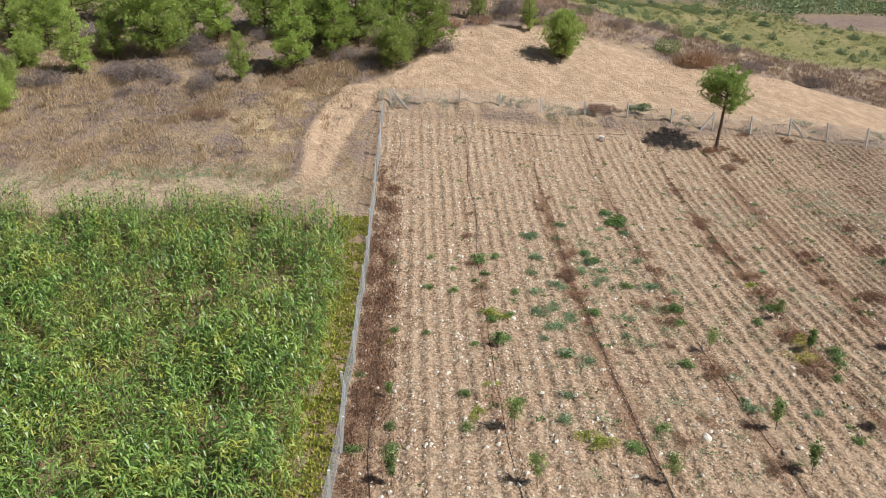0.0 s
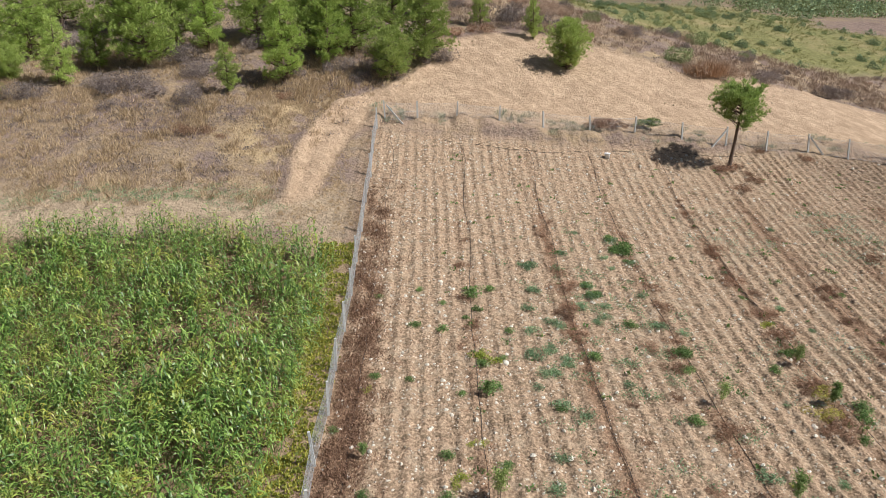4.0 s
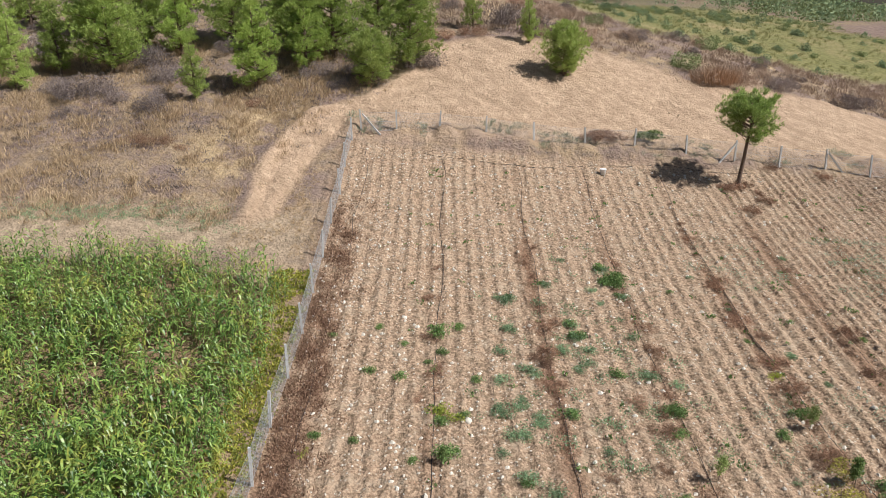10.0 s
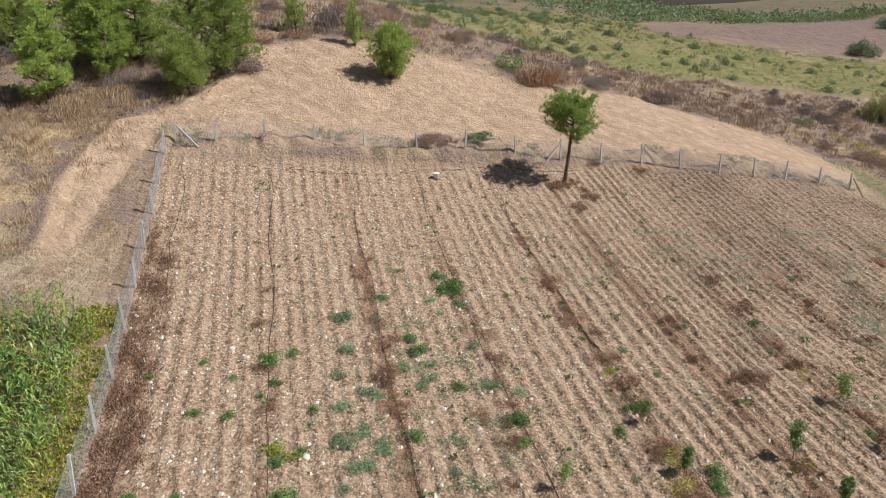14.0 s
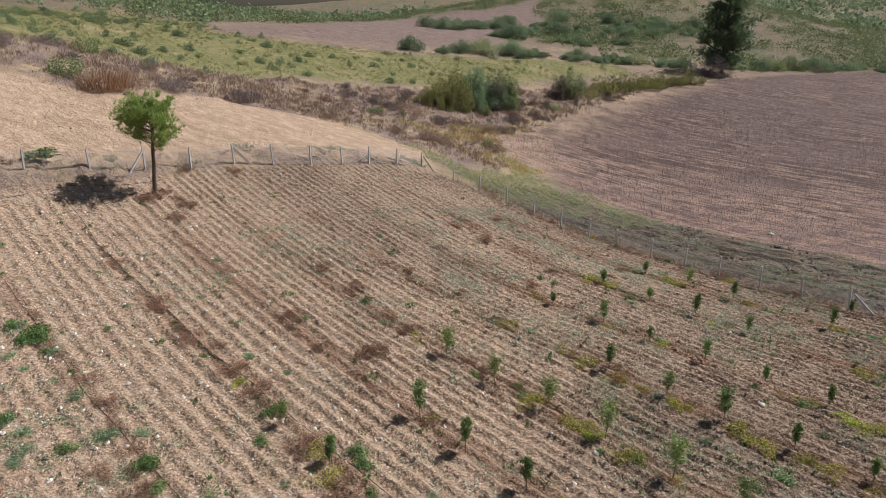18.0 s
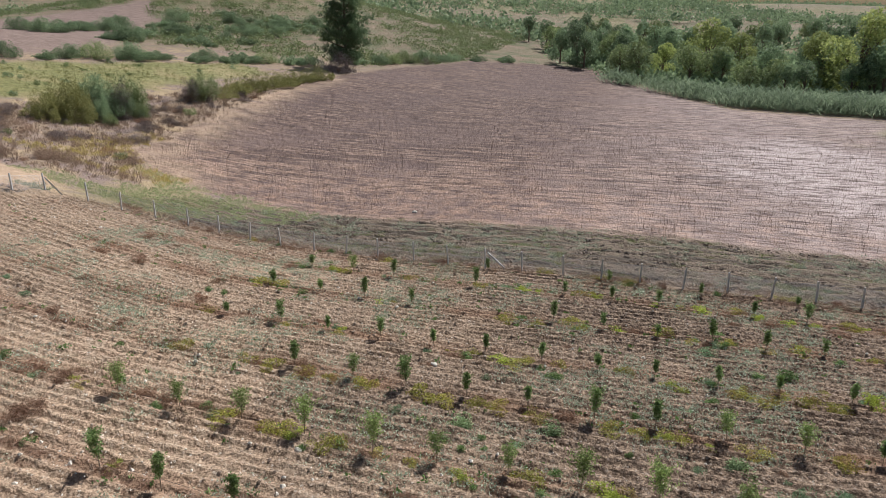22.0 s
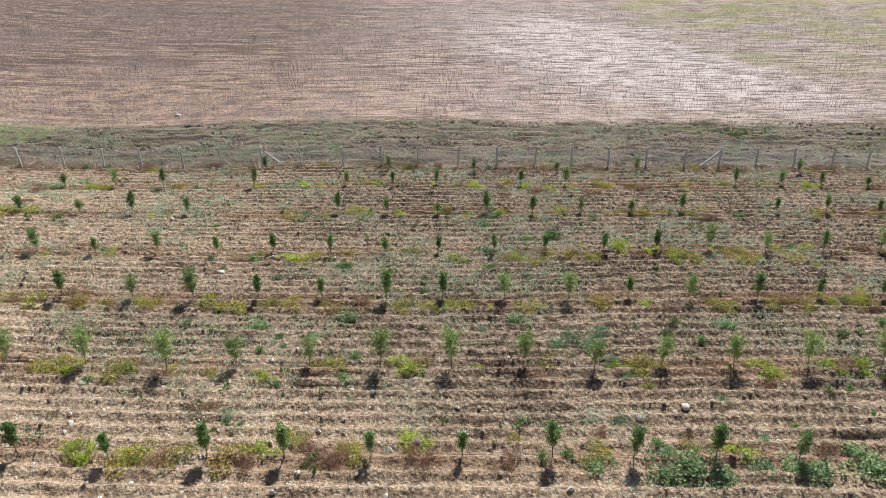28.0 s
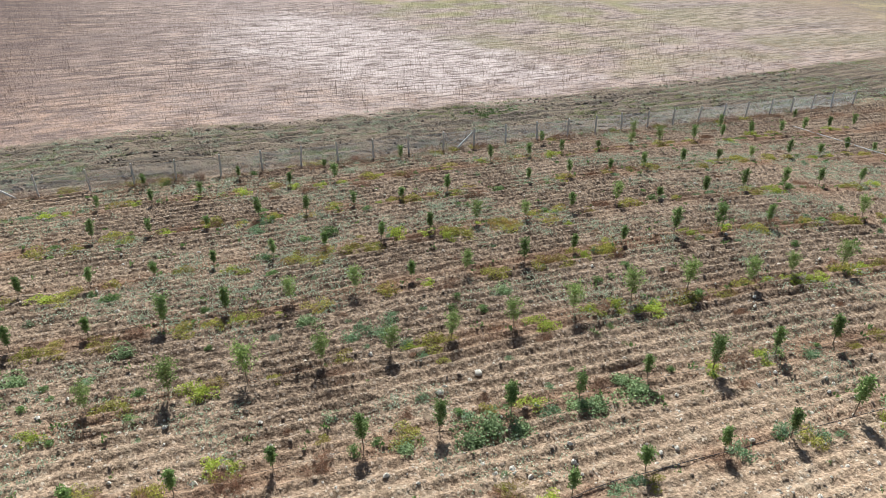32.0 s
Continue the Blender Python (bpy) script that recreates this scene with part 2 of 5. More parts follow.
    col = mix(nt, col, tan, zone("cleared"))
    clods = mix(nt, (0.06, 0.043, 0.032), (0.3, 0.225, 0.16), band(nt, fine, 0.3, 0.72))
    clods = mix(nt, clods, (0.17, 0.16, 0.095), calc(nt, "MULTIPLY", band(nt, mid, 0.5, 0.7), 0.7))
    clods = mix(nt, clods, (0.07, 0.055, 0.042), calc(nt, "MULTIPLY", band(nt, grain(nt, 1.0, 4, 0.6, (2.6, 0.09, 1.0)), 0.48, 0.58), 0.9))
    col = mix(nt, col, clods, zone("tilled"))
    stub = mix(nt, (0.07, 0.044, 0.036), (0.385, 0.262, 0.196), band(nt, lines, 0.4, 0.57))
    stub = mix(nt, stub, (0.075, 0.05, 0.045), calc(nt, "MULTIPLY", band(nt, grain(nt, 1.0, 5, 0.65, (0.8, 0.07, 1.0)), 0.49, 0.57), 0.85))
    stub = mix(nt, stub, (0.19, 0.132, 0.115), calc(nt, "MULTIPLY", band(nt, grain(nt, 0.05, 4, 0.6), 0.45, 0.6), 0.6))
    stub = mix(nt, stub, (0.46, 0.29, 0.195), calc(nt, "MULTIPLY", band(nt, grain(nt, 0.5, 5, 0.7), 0.45, 0.7), zone("rim")))
    stub = mix(nt, stub, (0.13, 0.088, 0.07), band(nt, lump, 0.48, 0.7))
    # stubble coloured darker towards the far north-east
    stub = mix(nt, stub, (0.1, 0.068, 0.058), calc(nt, "MULTIPLY", band(nt, mid, 0.3, 0.6), zone("rank")))
    col = mix(nt, col, stub, zone("stubble"))
    pale = mix(nt, (0.15, 0.108, 0.094), (0.52, 0.425, 0.39), band(nt, lines, 0.4, 0.56))
    col = mix(nt, col, pale, zone("pale"))
    lea = mix(nt, (0.135, 0.135, 0.05), (0.27, 0.245, 0.1), band(nt, mid, 0.35, 0.65))
    lea = mix(nt, lea, (0.34, 0.27, 0.14), band(nt, broad, 0.5, 0.7))
    lea = mix(nt, lea, (0.17, 0.17, 0.06), band(nt, lump, 0.5, 0.75))
    col = mix(nt, col, lea, zone("meadow"))
    reddish = mix(nt, (0.175, 0.12, 0.098), (0.29, 0.21, 0.17), band(nt, lines, 0.4, 0.6))
    col = mix(nt, col, reddish, zone("sown"))
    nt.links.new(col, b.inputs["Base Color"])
    bump(nt, b, calc(nt, "ADD", fine, calc(nt, "ADD", calc(nt, "MULTIPLY", lump, 2.0), calc(nt, "MULTIPLY", calc(nt, "SUBTRACT", pebble, shaded_pit), 0.6))), 1.0, 0.11)
    return mat


def leaf_material(name, low, high, third=None, through_light=0.25):
    """Leaves whose colour varies from leaf to leaf and from plant to plant."""
    mat, nt, b = blank(name, 0.65)
    geo = nt.nodes.new("ShaderNodeNewGeometry")
    info = nt.nodes.new("ShaderNodeObjectInfo")
    col = mix(nt, low, high, geo.outputs["Random Per Island"])
    if third:
        col = mix(nt, col, third, band(nt, grain(nt, 0.7, 3), 0.5, 0.72))
    hsv = nt.nodes.new("ShaderNodeHueSaturation")
    nt.links.new(col, hsv.inputs["Color"])
    nt.links.new(calc(nt, "ADD", calc(nt, "MULTIPLY", info.outputs["Random"], 0.5), 0.75), hsv.inputs["Value"])
    nt.links.new(hsv.outputs[0], b.inputs["Base Color"])
    if through_light:
        tl = nt.nodes.new("ShaderNodeBsdfTranslucent")
        nt.links.new(hsv.outputs[0], tl.inputs["Color"])
        ms = nt.nodes.new("ShaderNodeMixShader")
        ms.inputs[0].default_value = through_light
        nt.links.new(b.outputs[0], ms.inputs[1])
        nt.links.new(tl.outputs[0], ms.inputs[2])
        nt.links.new(ms.outputs[0], nt.nodes["Material Output"].inputs["Surface"])
    return mat


def plain_material(name, low, high, scale=8.0, rough=0.85, metal=0.0, depth=0.01):
    mat, nt, b = blank(name, rough)
    fine = grain(nt, scale, 5)
    nt.links.new(mix(nt, low, high, band(nt, fine, 0.3, 0.7)), b.inputs["Base Color"])
    b.inputs["Metallic"].default_value = metal
    bump(nt, b, fine, 0.5, depth)
    return mat


EARTH = ground_material()
BARK = plain_material("bark", (0.09, 0.06, 0.045), (0.22, 0.16, 0.12), 12)
TWIG = plain_material("twig", (0.20, 0.15, 0.11), (0.34, 0.27, 0.2), 20)
CONCRETE = plain_material("concrete", (0.42, 0.41, 0.40), (0.62, 0.61, 0.60), 10)
WIRE = plain_material("galvanised_wire", (0.45, 0.47, 0.50), (0.62, 0.64, 0.67), 5, 0.45, 0.6)
HOSE = plain_material("black_polythene", (0.02, 0.02, 0.022), (0.06, 0.05, 0.05), 6, 0.5)
STONE = plain_material("limestone", (0.52, 0.46, 0.38), (0.74, 0.69, 0.60), 4)
CLOD = leaf_material("clod", (0.2, 0.14, 0.1), (0.52, 0.39, 0.28), through_light=0)
DARKCLOD = leaf_material("dark_clod", (0.05, 0.037, 0.028), (0.28, 0.21, 0.155), through_light=0)
SANDSTONE = plain_material("sandy_rubble", (0.38, 0.28, 0.19), (0.58, 0.46, 0.33), 4)
WHITE = plain_material("white_plastic", (0.72, 0.72, 0.72), (0.82, 0.82, 0.82), 3, 0.4)
PINE = leaf_material("pine_needles", (0.2, 0.29, 0.06), (0.54, 0.64, 0.18), through_light=0.35)
LONE_PINE = leaf_material("lone_pine_needles", (0.14, 0.21, 0.055), (0.4, 0.49, 0.15), through_light=0.35)
PINE_PALE = leaf_material("young_pine_needles", (0.26, 0.35, 0.08), (0.54, 0.62, 0.2), through_light=0.35)
LEAF = leaf_material("fruit_leaves", (0.1, 0.16, 0.05), (0.3, 0.4, 0.14), through_light=0.35)
LEAF_PALE = leaf_material("pale_fruit_leaves", (0.14, 0.2, 0.06), (0.36, 0.44, 0.15), through_light=0.38)
GREEN = leaf_material("weed_leaves", (0.085, 0.155, 0.045), (0.25, 0.36, 0.12))
BLUEGREEN = leaf_material("grey_green_weed", (0.13, 0.215, 0.105), (0.31, 0.42, 0.235))
FILM = leaf_material("pale_creeping_weed", (0.3, 0.35, 0.24), (0.5, 0.55, 0.4), through_light=0.4)
YELLOW = leaf_material("yellowing_bean_leaves", (0.2, 0.2, 0.04), (0.52, 0.48, 0.11), (0.32, 0.17, 0.085), 0.32)
GOLD = leaf_material("golden_rank_grass", (0.42, 0.33, 0.1), (0.68, 0.56, 0.22), through_light=0.4)
STRIP = leaf_material("strip_weed_leaves", (0.17, 0.205, 0.075), (0.4, 0.43, 0.18), through_light=0.35)
CREEPER = leaf_material("creeper_leaves", (0.16, 0.2, 0.05), (0.5, 0.46, 0.09))
LEA = leaf_material("meadow_blades", (0.17, 0.18, 0.06), (0.36, 0.34, 0.135))
VERGE = leaf_material("verge_grass", (0.26, 0.3, 0.15), (0.52, 0.55, 0.3), through_light=0.4)
CONIFER = leaf_material("conifer_needles", (0.07, 0.11, 0.055), (0.22, 0.30, 0.15), through_light=0.3)
LIME = leaf_material("bright_leaves", (0.24, 0.3, 0.05), (0.54, 0.58, 0.11), through_light=0.38)
BROWN = leaf_material("withered_weed", (0.17, 0.095, 0.062), (0.46, 0.285, 0.185), through_light=0.1)
STRAW = leaf_material("dry_grass", (0.35, 0.25, 0.155), (0.62, 0.47, 0.29), through_light=0.15)
RUSSET = leaf_material("russet_grass", (0.3, 0.205, 0.15), (0.54, 0.405, 0.295), through_light=0.15)
CANE = leaf_material("russet_canes", (0.26, 0.15, 0.085), (0.48, 0.31, 0.19), through_light=0.2)
GREY = leaf_material("bare_twigs", (0.15, 0.12, 0.11), (0.32, 0.26, 0.235), through_light=0.0)
MAIZE_LEAF = leaf_material("maize_leaves", (0.04, 0.1, 0.02), (0.28, 0.41, 0.09), (0.4, 0.38, 0.07), 0.24)
for node in MAIZE_LEAF.node_tree.nodes:
    if node.type == "BSDF_PRINCIPLED":
        node.inputs["Roughness"].default_value, node.inputs["Specular IOR Level"].default_value = 0.42, 0.5
POPLAR = leaf_material("poplar_leaves", (0.22, 0.26, 0.08), (0.45, 0.48, 0.17), through_light=0.45)
STALK = leaf_material("dry_stalks", (0.11, 0.075, 0.055), (0.27, 0.18, 0.135), through_light=0.0)
# these two leaf colours are lightened towards grey-green to stand in for distance haze
HAZED_OLIVE = leaf_material("hazed_far_leaves", (0.16, 0.2, 0.085), (0.35, 0.4, 0.18), through_light=0.3)
HAZED_DARKTREE = leaf_material("hazed_dark_leaves", (0.13, 0.185, 0.1), (0.3, 0.37, 0.2), through_light=0.35)
LEAFY = leaf_material("squash_leaves", (0.13, 0.19, 0.075), (0.36, 0.44, 0.22), through_light=0.35)
YELLOWTREE = leaf_material("olive_yellow_leaves", (0.16, 0.165, 0.055), (0.34, 0.32, 0.12), through_light=0.3)
REED = leaf_material("reed_leaves", (0.18, 0.24, 0.14), (0.4, 0.47, 0.3), through_light=0.5)

# ---- mesh building ----


def mesh(name, verts, faces, mats, slot=None, smooth=False, fields=None):
    """A mesh from arrays; all faces have the same number of corners."""
    me = bpy.data.meshes.new(name)
    verts, faces = np.asarray(verts, np.float32), np.asarray(faces, np.int32)
    n, k = faces.shape
    me.vertices.add(len(verts))
    me.vertices.foreach_set("co", verts.ravel())
    me.loops.add(n * k)
    me.loops.foreach_set("vertex_index", faces.ravel())
    me.polygons.add(n)
    me.polygons.foreach_set("loop_start", np.arange(0, n * k, k, dtype=np.int32))
    for mat in mats if isinstance(mats, (list, tuple)) else [mats]:
        me.materials.append(mat)
    if slot is not None:
        me.polygons.foreach_set("material_index", np.asarray(slot, np.int32))
    me.polygons.foreach_set("use_smooth", np.full(n, smooth))
    for key, values in (fields or {}).items():
        me.attributes.new(key, "FLOAT", "POINT").data.foreach_set("value", np.asarray(values, np.float32))
    me.update(calc_edges=True)
    me.validate()
    return me


def joined(*pieces):
    """Several (verts, faces) as one."""
    vs, fs, n = [], [], 0
    for v, f in pieces:
        vs.append(np.asarray(v, float).reshape(-1, 3))
        fs.append(np.asarray(f).reshape(-1, 4) + n)
        n += len(vs[-1])
    return np.concatenate(vs), np.concatenate(fs)


def strewn(piece, places, turns, sizes, tilt=None):
    """Copies of a piece laid out in one array: places (n, 3), turns about z, sizes (n,) or (n, 3)."""
    v, f = np.asarray(piece[0], float), np.asarray(piece[1])
    places, turns = np.asarray(places, float), np.asarray(turns, float)
    sizes = np.asarray(sizes, float)
    sizes = np.repeat(sizes[:, None], 3, 1) if sizes.ndim == 1 else sizes
    q = v[None] * sizes[:, None]
    if tilt is not None:
        q = q + q[:, :, 2:3] * np.concatenate([tilt, np.zeros((len(tilt), 1))], 1)[:, None]
    c, s = np.cos(turns)[:, None], np.sin(turns)[:, None]
    q = np.stack([q[..., 0] * c - q[..., 1] * s, q[..., 0] * s + q[..., 1] * c, q[..., 2]], -1) + places[:, None]
    faces = f[None] + (np.arange(len(places)) * len(v))[:, None, None]
    return q.reshape(-1, 3), faces.reshape(-1, f.shape[1])


def leaves(at, way, length, width, rng, droop=0.0):
    """Lance-shaped leaves, one four-cornered face each."""
    at, way = np.asarray(at, float), np.asarray(way, float)
    way = way / (np.linalg.norm(way, axis=1, keepdims=True) + 1e-9)
    n = len(at)
    side = np.cross(way, rng.normal(size=(n, 3)))
    side /= np.linalg.norm(side, axis=1, keepdims=True) + 1e-9
    length = np.broadcast_to(length, n)[:, None]
    width = np.broadcast_to(width, n)[:, None]
    tip = at + way * length - np.array([0, 0, 1]) * droop * length
    waist = at + way * length * 0.45
    v = np.stack([at, waist + side * width / 2, tip, waist - side * width / 2], 1)
    return v.reshape(-1, 3), np.arange(4 * n).reshape(n, 4)


def tube(points, radii, sides=6):
    """A tapering round limb through the points."""
    points = np.asarray(points, float)
    vs, fs = [], []
    for i, (p, r) in enumerate(zip(points, radii)):
        d = points[min(i + 1, len(points) - 1)] - points[max(i - 1, 0)]
        d = d / (np.linalg.norm(d) + 1e-9)
        a = np.cross(d, (0.3, 0.9, 0.2) if abs(d[1]) < 0.9 else (1, 0, 0))
        a = a / max(np.linalg.norm(a), 1e-9)
        b = np.cross(d, a)
        t = np.arange(sides) * 2 * np.pi / sides
        vs.append(p + r * (np.cos(t)[:, None] * a + np.sin(t)[:, None] * b))
        if i:
            k = np.arange(sides)
            fs.append(np.stack([(i - 1) * sides + k, (i - 1) * sides + (k + 1) % sides, i * sides + (k + 1) % sides, i * sides + k], 1))
    return np.concatenate(vs), np.concatenate(fs)


def boxy(x0, y0, z0, x1, y1, z1, chamfer=0.0):
    v = [(x, y, z) for z in (z0, z1) for x, y in ((x0, y0), (x1, y0), (x1, y1), (x0, y1))]
    f = [(3, 2, 1, 0), (4, 5, 6, 7), (0, 1, 5, 4), (1, 2, 6, 5), (2, 3, 7, 6), (3, 0, 4, 7)]
    return np.array(v, float), np.array(f)


def stone_piece(rng):
    """An uneven faceted pebble."""
    v, f = tube([(0, 0, -0.3), (0, 0, 0.0), (0, 0, 0.36)], [0.3, 0.52, 0.2], 5)
    v, f = v[:15], np.concatenate([f, [(10, 11, 12, 13)]])
    return v * rng.uniform(0.75, 1.2, (15, 1)) * (1, 0.78, 0.85), f


def part(name, me, parent, label=""):
    ob = new(name, me)
    ob.parent = parent
    return tagged(ob, label=label) if label else ob


def base_at(x, y, dz=0.0):
    return float(height(x, y)) + dz


def stand(thing, x, y, size=1.0, turn=0.0, sink=0.03, tall=None):
    """Where a thing stands on the land."""
    s = Matrix.Diagonal((size, size, tall or size, 1))
    return pose(x, y, base_at(x, y, -sink * size), 0, 0, turn) @ s


def again(thing, m):
    """A copy at just this pose and size."""
    made = copy_thing(thing, m)
    made.matrix_basis = m
    return made


# ---- ground ----


def spread(parts):
    """Grid lines from (start, end, step) runs."""
    out = []
    for a, b, s in parts:
        n = max(1, round((b - a) / s))
        out.append(a + (b - a) * np.arange(n) / n)
    return np.concatenate(out + [[parts[-1][1]]])


def furrowed(x, y):
    """Hoed furrows that run along y, with clods."""
    wave = np.cos(2 * np.pi * (x - bow(x, y) + 0.12 * lattice(x, y, 9, 21)) / 0.68)
    wave = (wave + 0.22 * (2 * wave * wave - 1)) * (1 - 0.4 * np.clip((y - 22) / 16, 0, 1) * np.clip((x - 8) / 8, 0, 1))
    return (0.048 + 0.067 * np.clip((x - 8) / 12, 0, 1)) * wave * (0.85 + 0.4 * lattice(x, y, 1.7, 22)) + (0.035 + 0.015 * np.clip((x - 8) / 12, 0, 1)) * lattice(x, y * 0.8, 0.33, 23) + 0.03 * lattice(x, y, 1.1, 24)


def gap(line, x, y):
    """Distance to a bent line."""
    d = np.full(np.shape(x), 1e9)
    for (ax, ay), (bx, by) in zip(line, line[1:]):
        t = np.clip(((x - ax) * (bx - ax) + (y - ay) * (by - ay)) / ((bx - ax) ** 2 + (by - ay) ** 2), 0, 1)
        d = np.minimum(d, np.hypot(x - ax - t * (bx - ax), y - ay - t * (by - ay)))
    return d


def ground():
    gx = np.concatenate([-np.geomspace(2600, 62, 22), spread([(-60, -14, 0.7), (-14, -8, 0.3), (-8, 51, 0.115), (51, 66, 0.22), (66, 170, 0.9), (170, 300, 4)]), np.geomspace(308, 3600, 26)])
    gy = np.concatenate([-np.geomspace(2600, 75, 20), spread([(-72, -32, 1.2), (-32, 50, 0.36), (50, 70, 0.5), (70, 130, 1.2), (130, 300, 4)]), np.geomspace(308, 3600, 26)])
    x, y = [a.ravel() for a in np.meshgrid(gx, gy)]
    plot = area(PLOT, x, y, 1.5, 0.4)
    tilled, stubble = area(TILLED, x, y, 2, 0.8), area(STUBBLE, x, y, 2, 0.8)
    cleared, hillside = area(CLEARED, x, y, 0.5, 0.35), area(HILLSIDE, x, y, 2, 1)
    scrub, track = area(SCRUB, x, y, 2, 1.2), area(TRACK, x, y, 1.5, 0.8)
    z = height(x, y) + plot * furrowed(x, y)
    z += tilled * (0.14 * lattice(x, y * 0.7, 0.55, 31) + 0.1 * lattice(x, y, 1.3, 29) + 0.1 * np.cos(2 * np.pi * (x + 0.5 * lattice(x, y, 3, 30)) / 1.4))
    z += stubble * 0.06 * lattice(x, y, 1.5, 32)
    z += cleared * (0.1 * lattice(x, y * 0.5, 2.8, 33) + 0.07 * lattice((x - 1.3 * y) * 0.25, (y + 0.8 * x), 1.7, 34) + 0.06 * lattice(x, y, 0.8, 53))
    near_track = (x > -16) & (x < 4) & (y > 36) & (y < 66)
    berm, rut = np.zeros(x.shape), np.zeros(x.shape)
    xt, yt = x[near_track], y[near_track]
    berm[near_track] = np.exp(-(gap(TRACK_EDGE, xt, yt) / 0.55) ** 2) * (0.7 + 0.5 * lattice(xt, yt, 1.1, 51))
    rut[near_track] = sum(np.exp(-(gap(line, xt, yt) / 0.3) ** 2) for line in WHEEL_RUTS) * (0.7 + 0.5 * lattice(xt, yt, 2.0, 52))
    z += 0.3 * berm - 0.2 * rut
    z += (hillside + scrub) * (0.25 * lattice(x, y, 3.0, 35) + 0.1 * lattice(x, y, 1.1, 36))
    wild = np.clip((np.hypot(x - 100, y - 20) - 260) / 200, 0, 1)
    z += wild * 6 * lattice(x, y, 160, 37)
    n, m = len(gx), len(gy)
    i = (np.arange(m - 1)[:, None] * n + np.arange(n - 1)).ravel()
    faces = np.stack([i, i + 1, i + n + 1, i + n], 1)
    # share of darker soil: grows eastward, falls northward, rises again in the north-east
    dark_soil = plot * np.clip(np.clip((x - 9) / 17, 0, 1) + 0.3 * lattice(x, y, 7, 41) - 0.95 * np.clip((y - 4) / 22, 0, 1) + 0.6 * np.clip((y - 28) / 12, 0, 1) * np.clip((x - 22) / 10, 0, 1) + 0.2 * np.clip(-y / 10, 0, 1), 0, 0.95)
    pale = stubble * np.clip(area([(120, -10), (121, -22), (107, -32), (90, -40), (75, -44), (65, -46), (65, -24), (76, -12), (95, -4)], x, y, 12, 3), 0, 1) * 0.9
    pale = np.maximum(pale, stubble * 0.4 * np.clip((18 - y) / 30, 0, 1))
    far = np.clip((np.hypot(x - 60, y - 30) - 190) / 80, 0, 1)
    meadow = np.maximum(np.maximum(area(MEADOW, x, y, 3, 1.5), 0.1 * area(MAIZE, x, y, 1, 0.4)), 0.35 * far * (lattice(x, y, 45, 42) > 0.1))
    meadow = np.maximum(meadow, 0.25 * area(MAIZE, x, y, 1, 0.4))
    meadow = np.maximum(meadow, 0.45 * area([(49.8, 41), (60, 44), (66, 54), (60, 51), (53, 52), (48, 48.5)], x, y, 3, 1.2))
    meadow = np.maximum(meadow, stubble * (0.75 * area([(119, -30), (100, -36), (96, -49), (98, -94), (140, -110), (150, -40)], x, y, 6, 3) + 0.4 * area([(93, -35), (75, -41), (67, -47), (66, -95), (98, -95)], x, y, 5, 3)) * np.clip(0.5 + 0.9 * lattice(x, y, 4, 43), 0, 1))
    heath = np.clip((np.hypot(x - 60, y - 20) - 120) / 40, 0, 1) * (1 - stubble) * 0.95
    dry = np.clip(np.maximum(np.maximum(hillside, scrub), np.maximum(far * 0.8, area(MAIZE, x, y, 2, 0.5) * 0.1)), 0, 1)
    dry = np.maximum(dry, 0.45 * area([(-11, 36.5), (-7.0, 36.5), (-7.0, 46), (-9.3, 45.5), (-11, 40.5)], x, y, 1.2, 0.5))
    lane = sum(w * 0.9 * np.exp(-((x - bow(x, y) + 0.25 * lattice(x, y, 1.3, 47) - r) / (0.42 if r < 16 else 0.75)) ** 2) for r, w in zip(ROWS, (0, 0.6, 0.75, 0.55, 0.7, 0.7, 0.7, 0.85, 0.85, 0.85, 0.85, 0.6)))
    litter = plot * np.clip(lane * np.clip(0.65 + 1.3 * lattice(x * 1.5, y, 2.1, 45), 0, 1) * np.clip((44 - y) / 6, 0.25, 1), 0, 0.85)
    litter = np.maximum(litter, plot * 0.7 * np.clip((-4.9 - x) / 0.7, 0, 1) * np.clip((41 - y) / 5, 0.3, 1) * np.clip(0.55 + 0.9 * lattice(x, y, 1.0, 46), 0, 1))
    # ground under the maize coloured dark brown too, so gaps between plants look dark
    litter = np.maximum(litter, 0.8 * area(MAIZE, x, y, 1, 0.4))
    dry = np.maximum(dry, 0.95 * (1 - np.maximum(np.maximum(plot, tilled), np.maximum(stubble, area(MAIZE, x, y, 2, 0.5)))))
    bank = area([(-7, 49.2), (47, 48.8), (47, 50.6), (-7, 51)], x, y, 1, 0.4)
    z += bank * (0.3 + 0.3 * lattice(x, y, 1.1, 44) + 0.15 * lattice(x, y, 0.5, 49))
    dry = np.maximum(dry, 0.55 * bank)
    rim = stubble * np.clip(1.0 - (x - 63) / 30, 0.15, 0.7)
    edge = [(66, 52), (72, 60.5), (82, 63.5), (104, 68.5), (128, 71.5), (152, 72)]
    turn = np.exp(-(gap(edge, x, y) / 3.6) ** 2) * np.clip(0.6 + 0.5 * lattice(x, y, 1.6, 48), 0, 0.85)
    cleared = np.maximum(cleared, turn)
    fields = dict(rank=stubble * 0.75 * np.clip((x - 72) / 40, 0, 1) * np.clip((y + 8) / 30, 0, 1), rim=rim, dark_soil=dark_soil, litter=litter, heath=heath, cleared=cleared * (1 - bank * 0.5), dry=dry, track=track, tilled=tilled, stubble=stubble * (1 - far * 0.3) * (1 - 0.8 * turn), pale=pale, meadow=meadow, sown=area(SOWN, x, y, 6, 3))
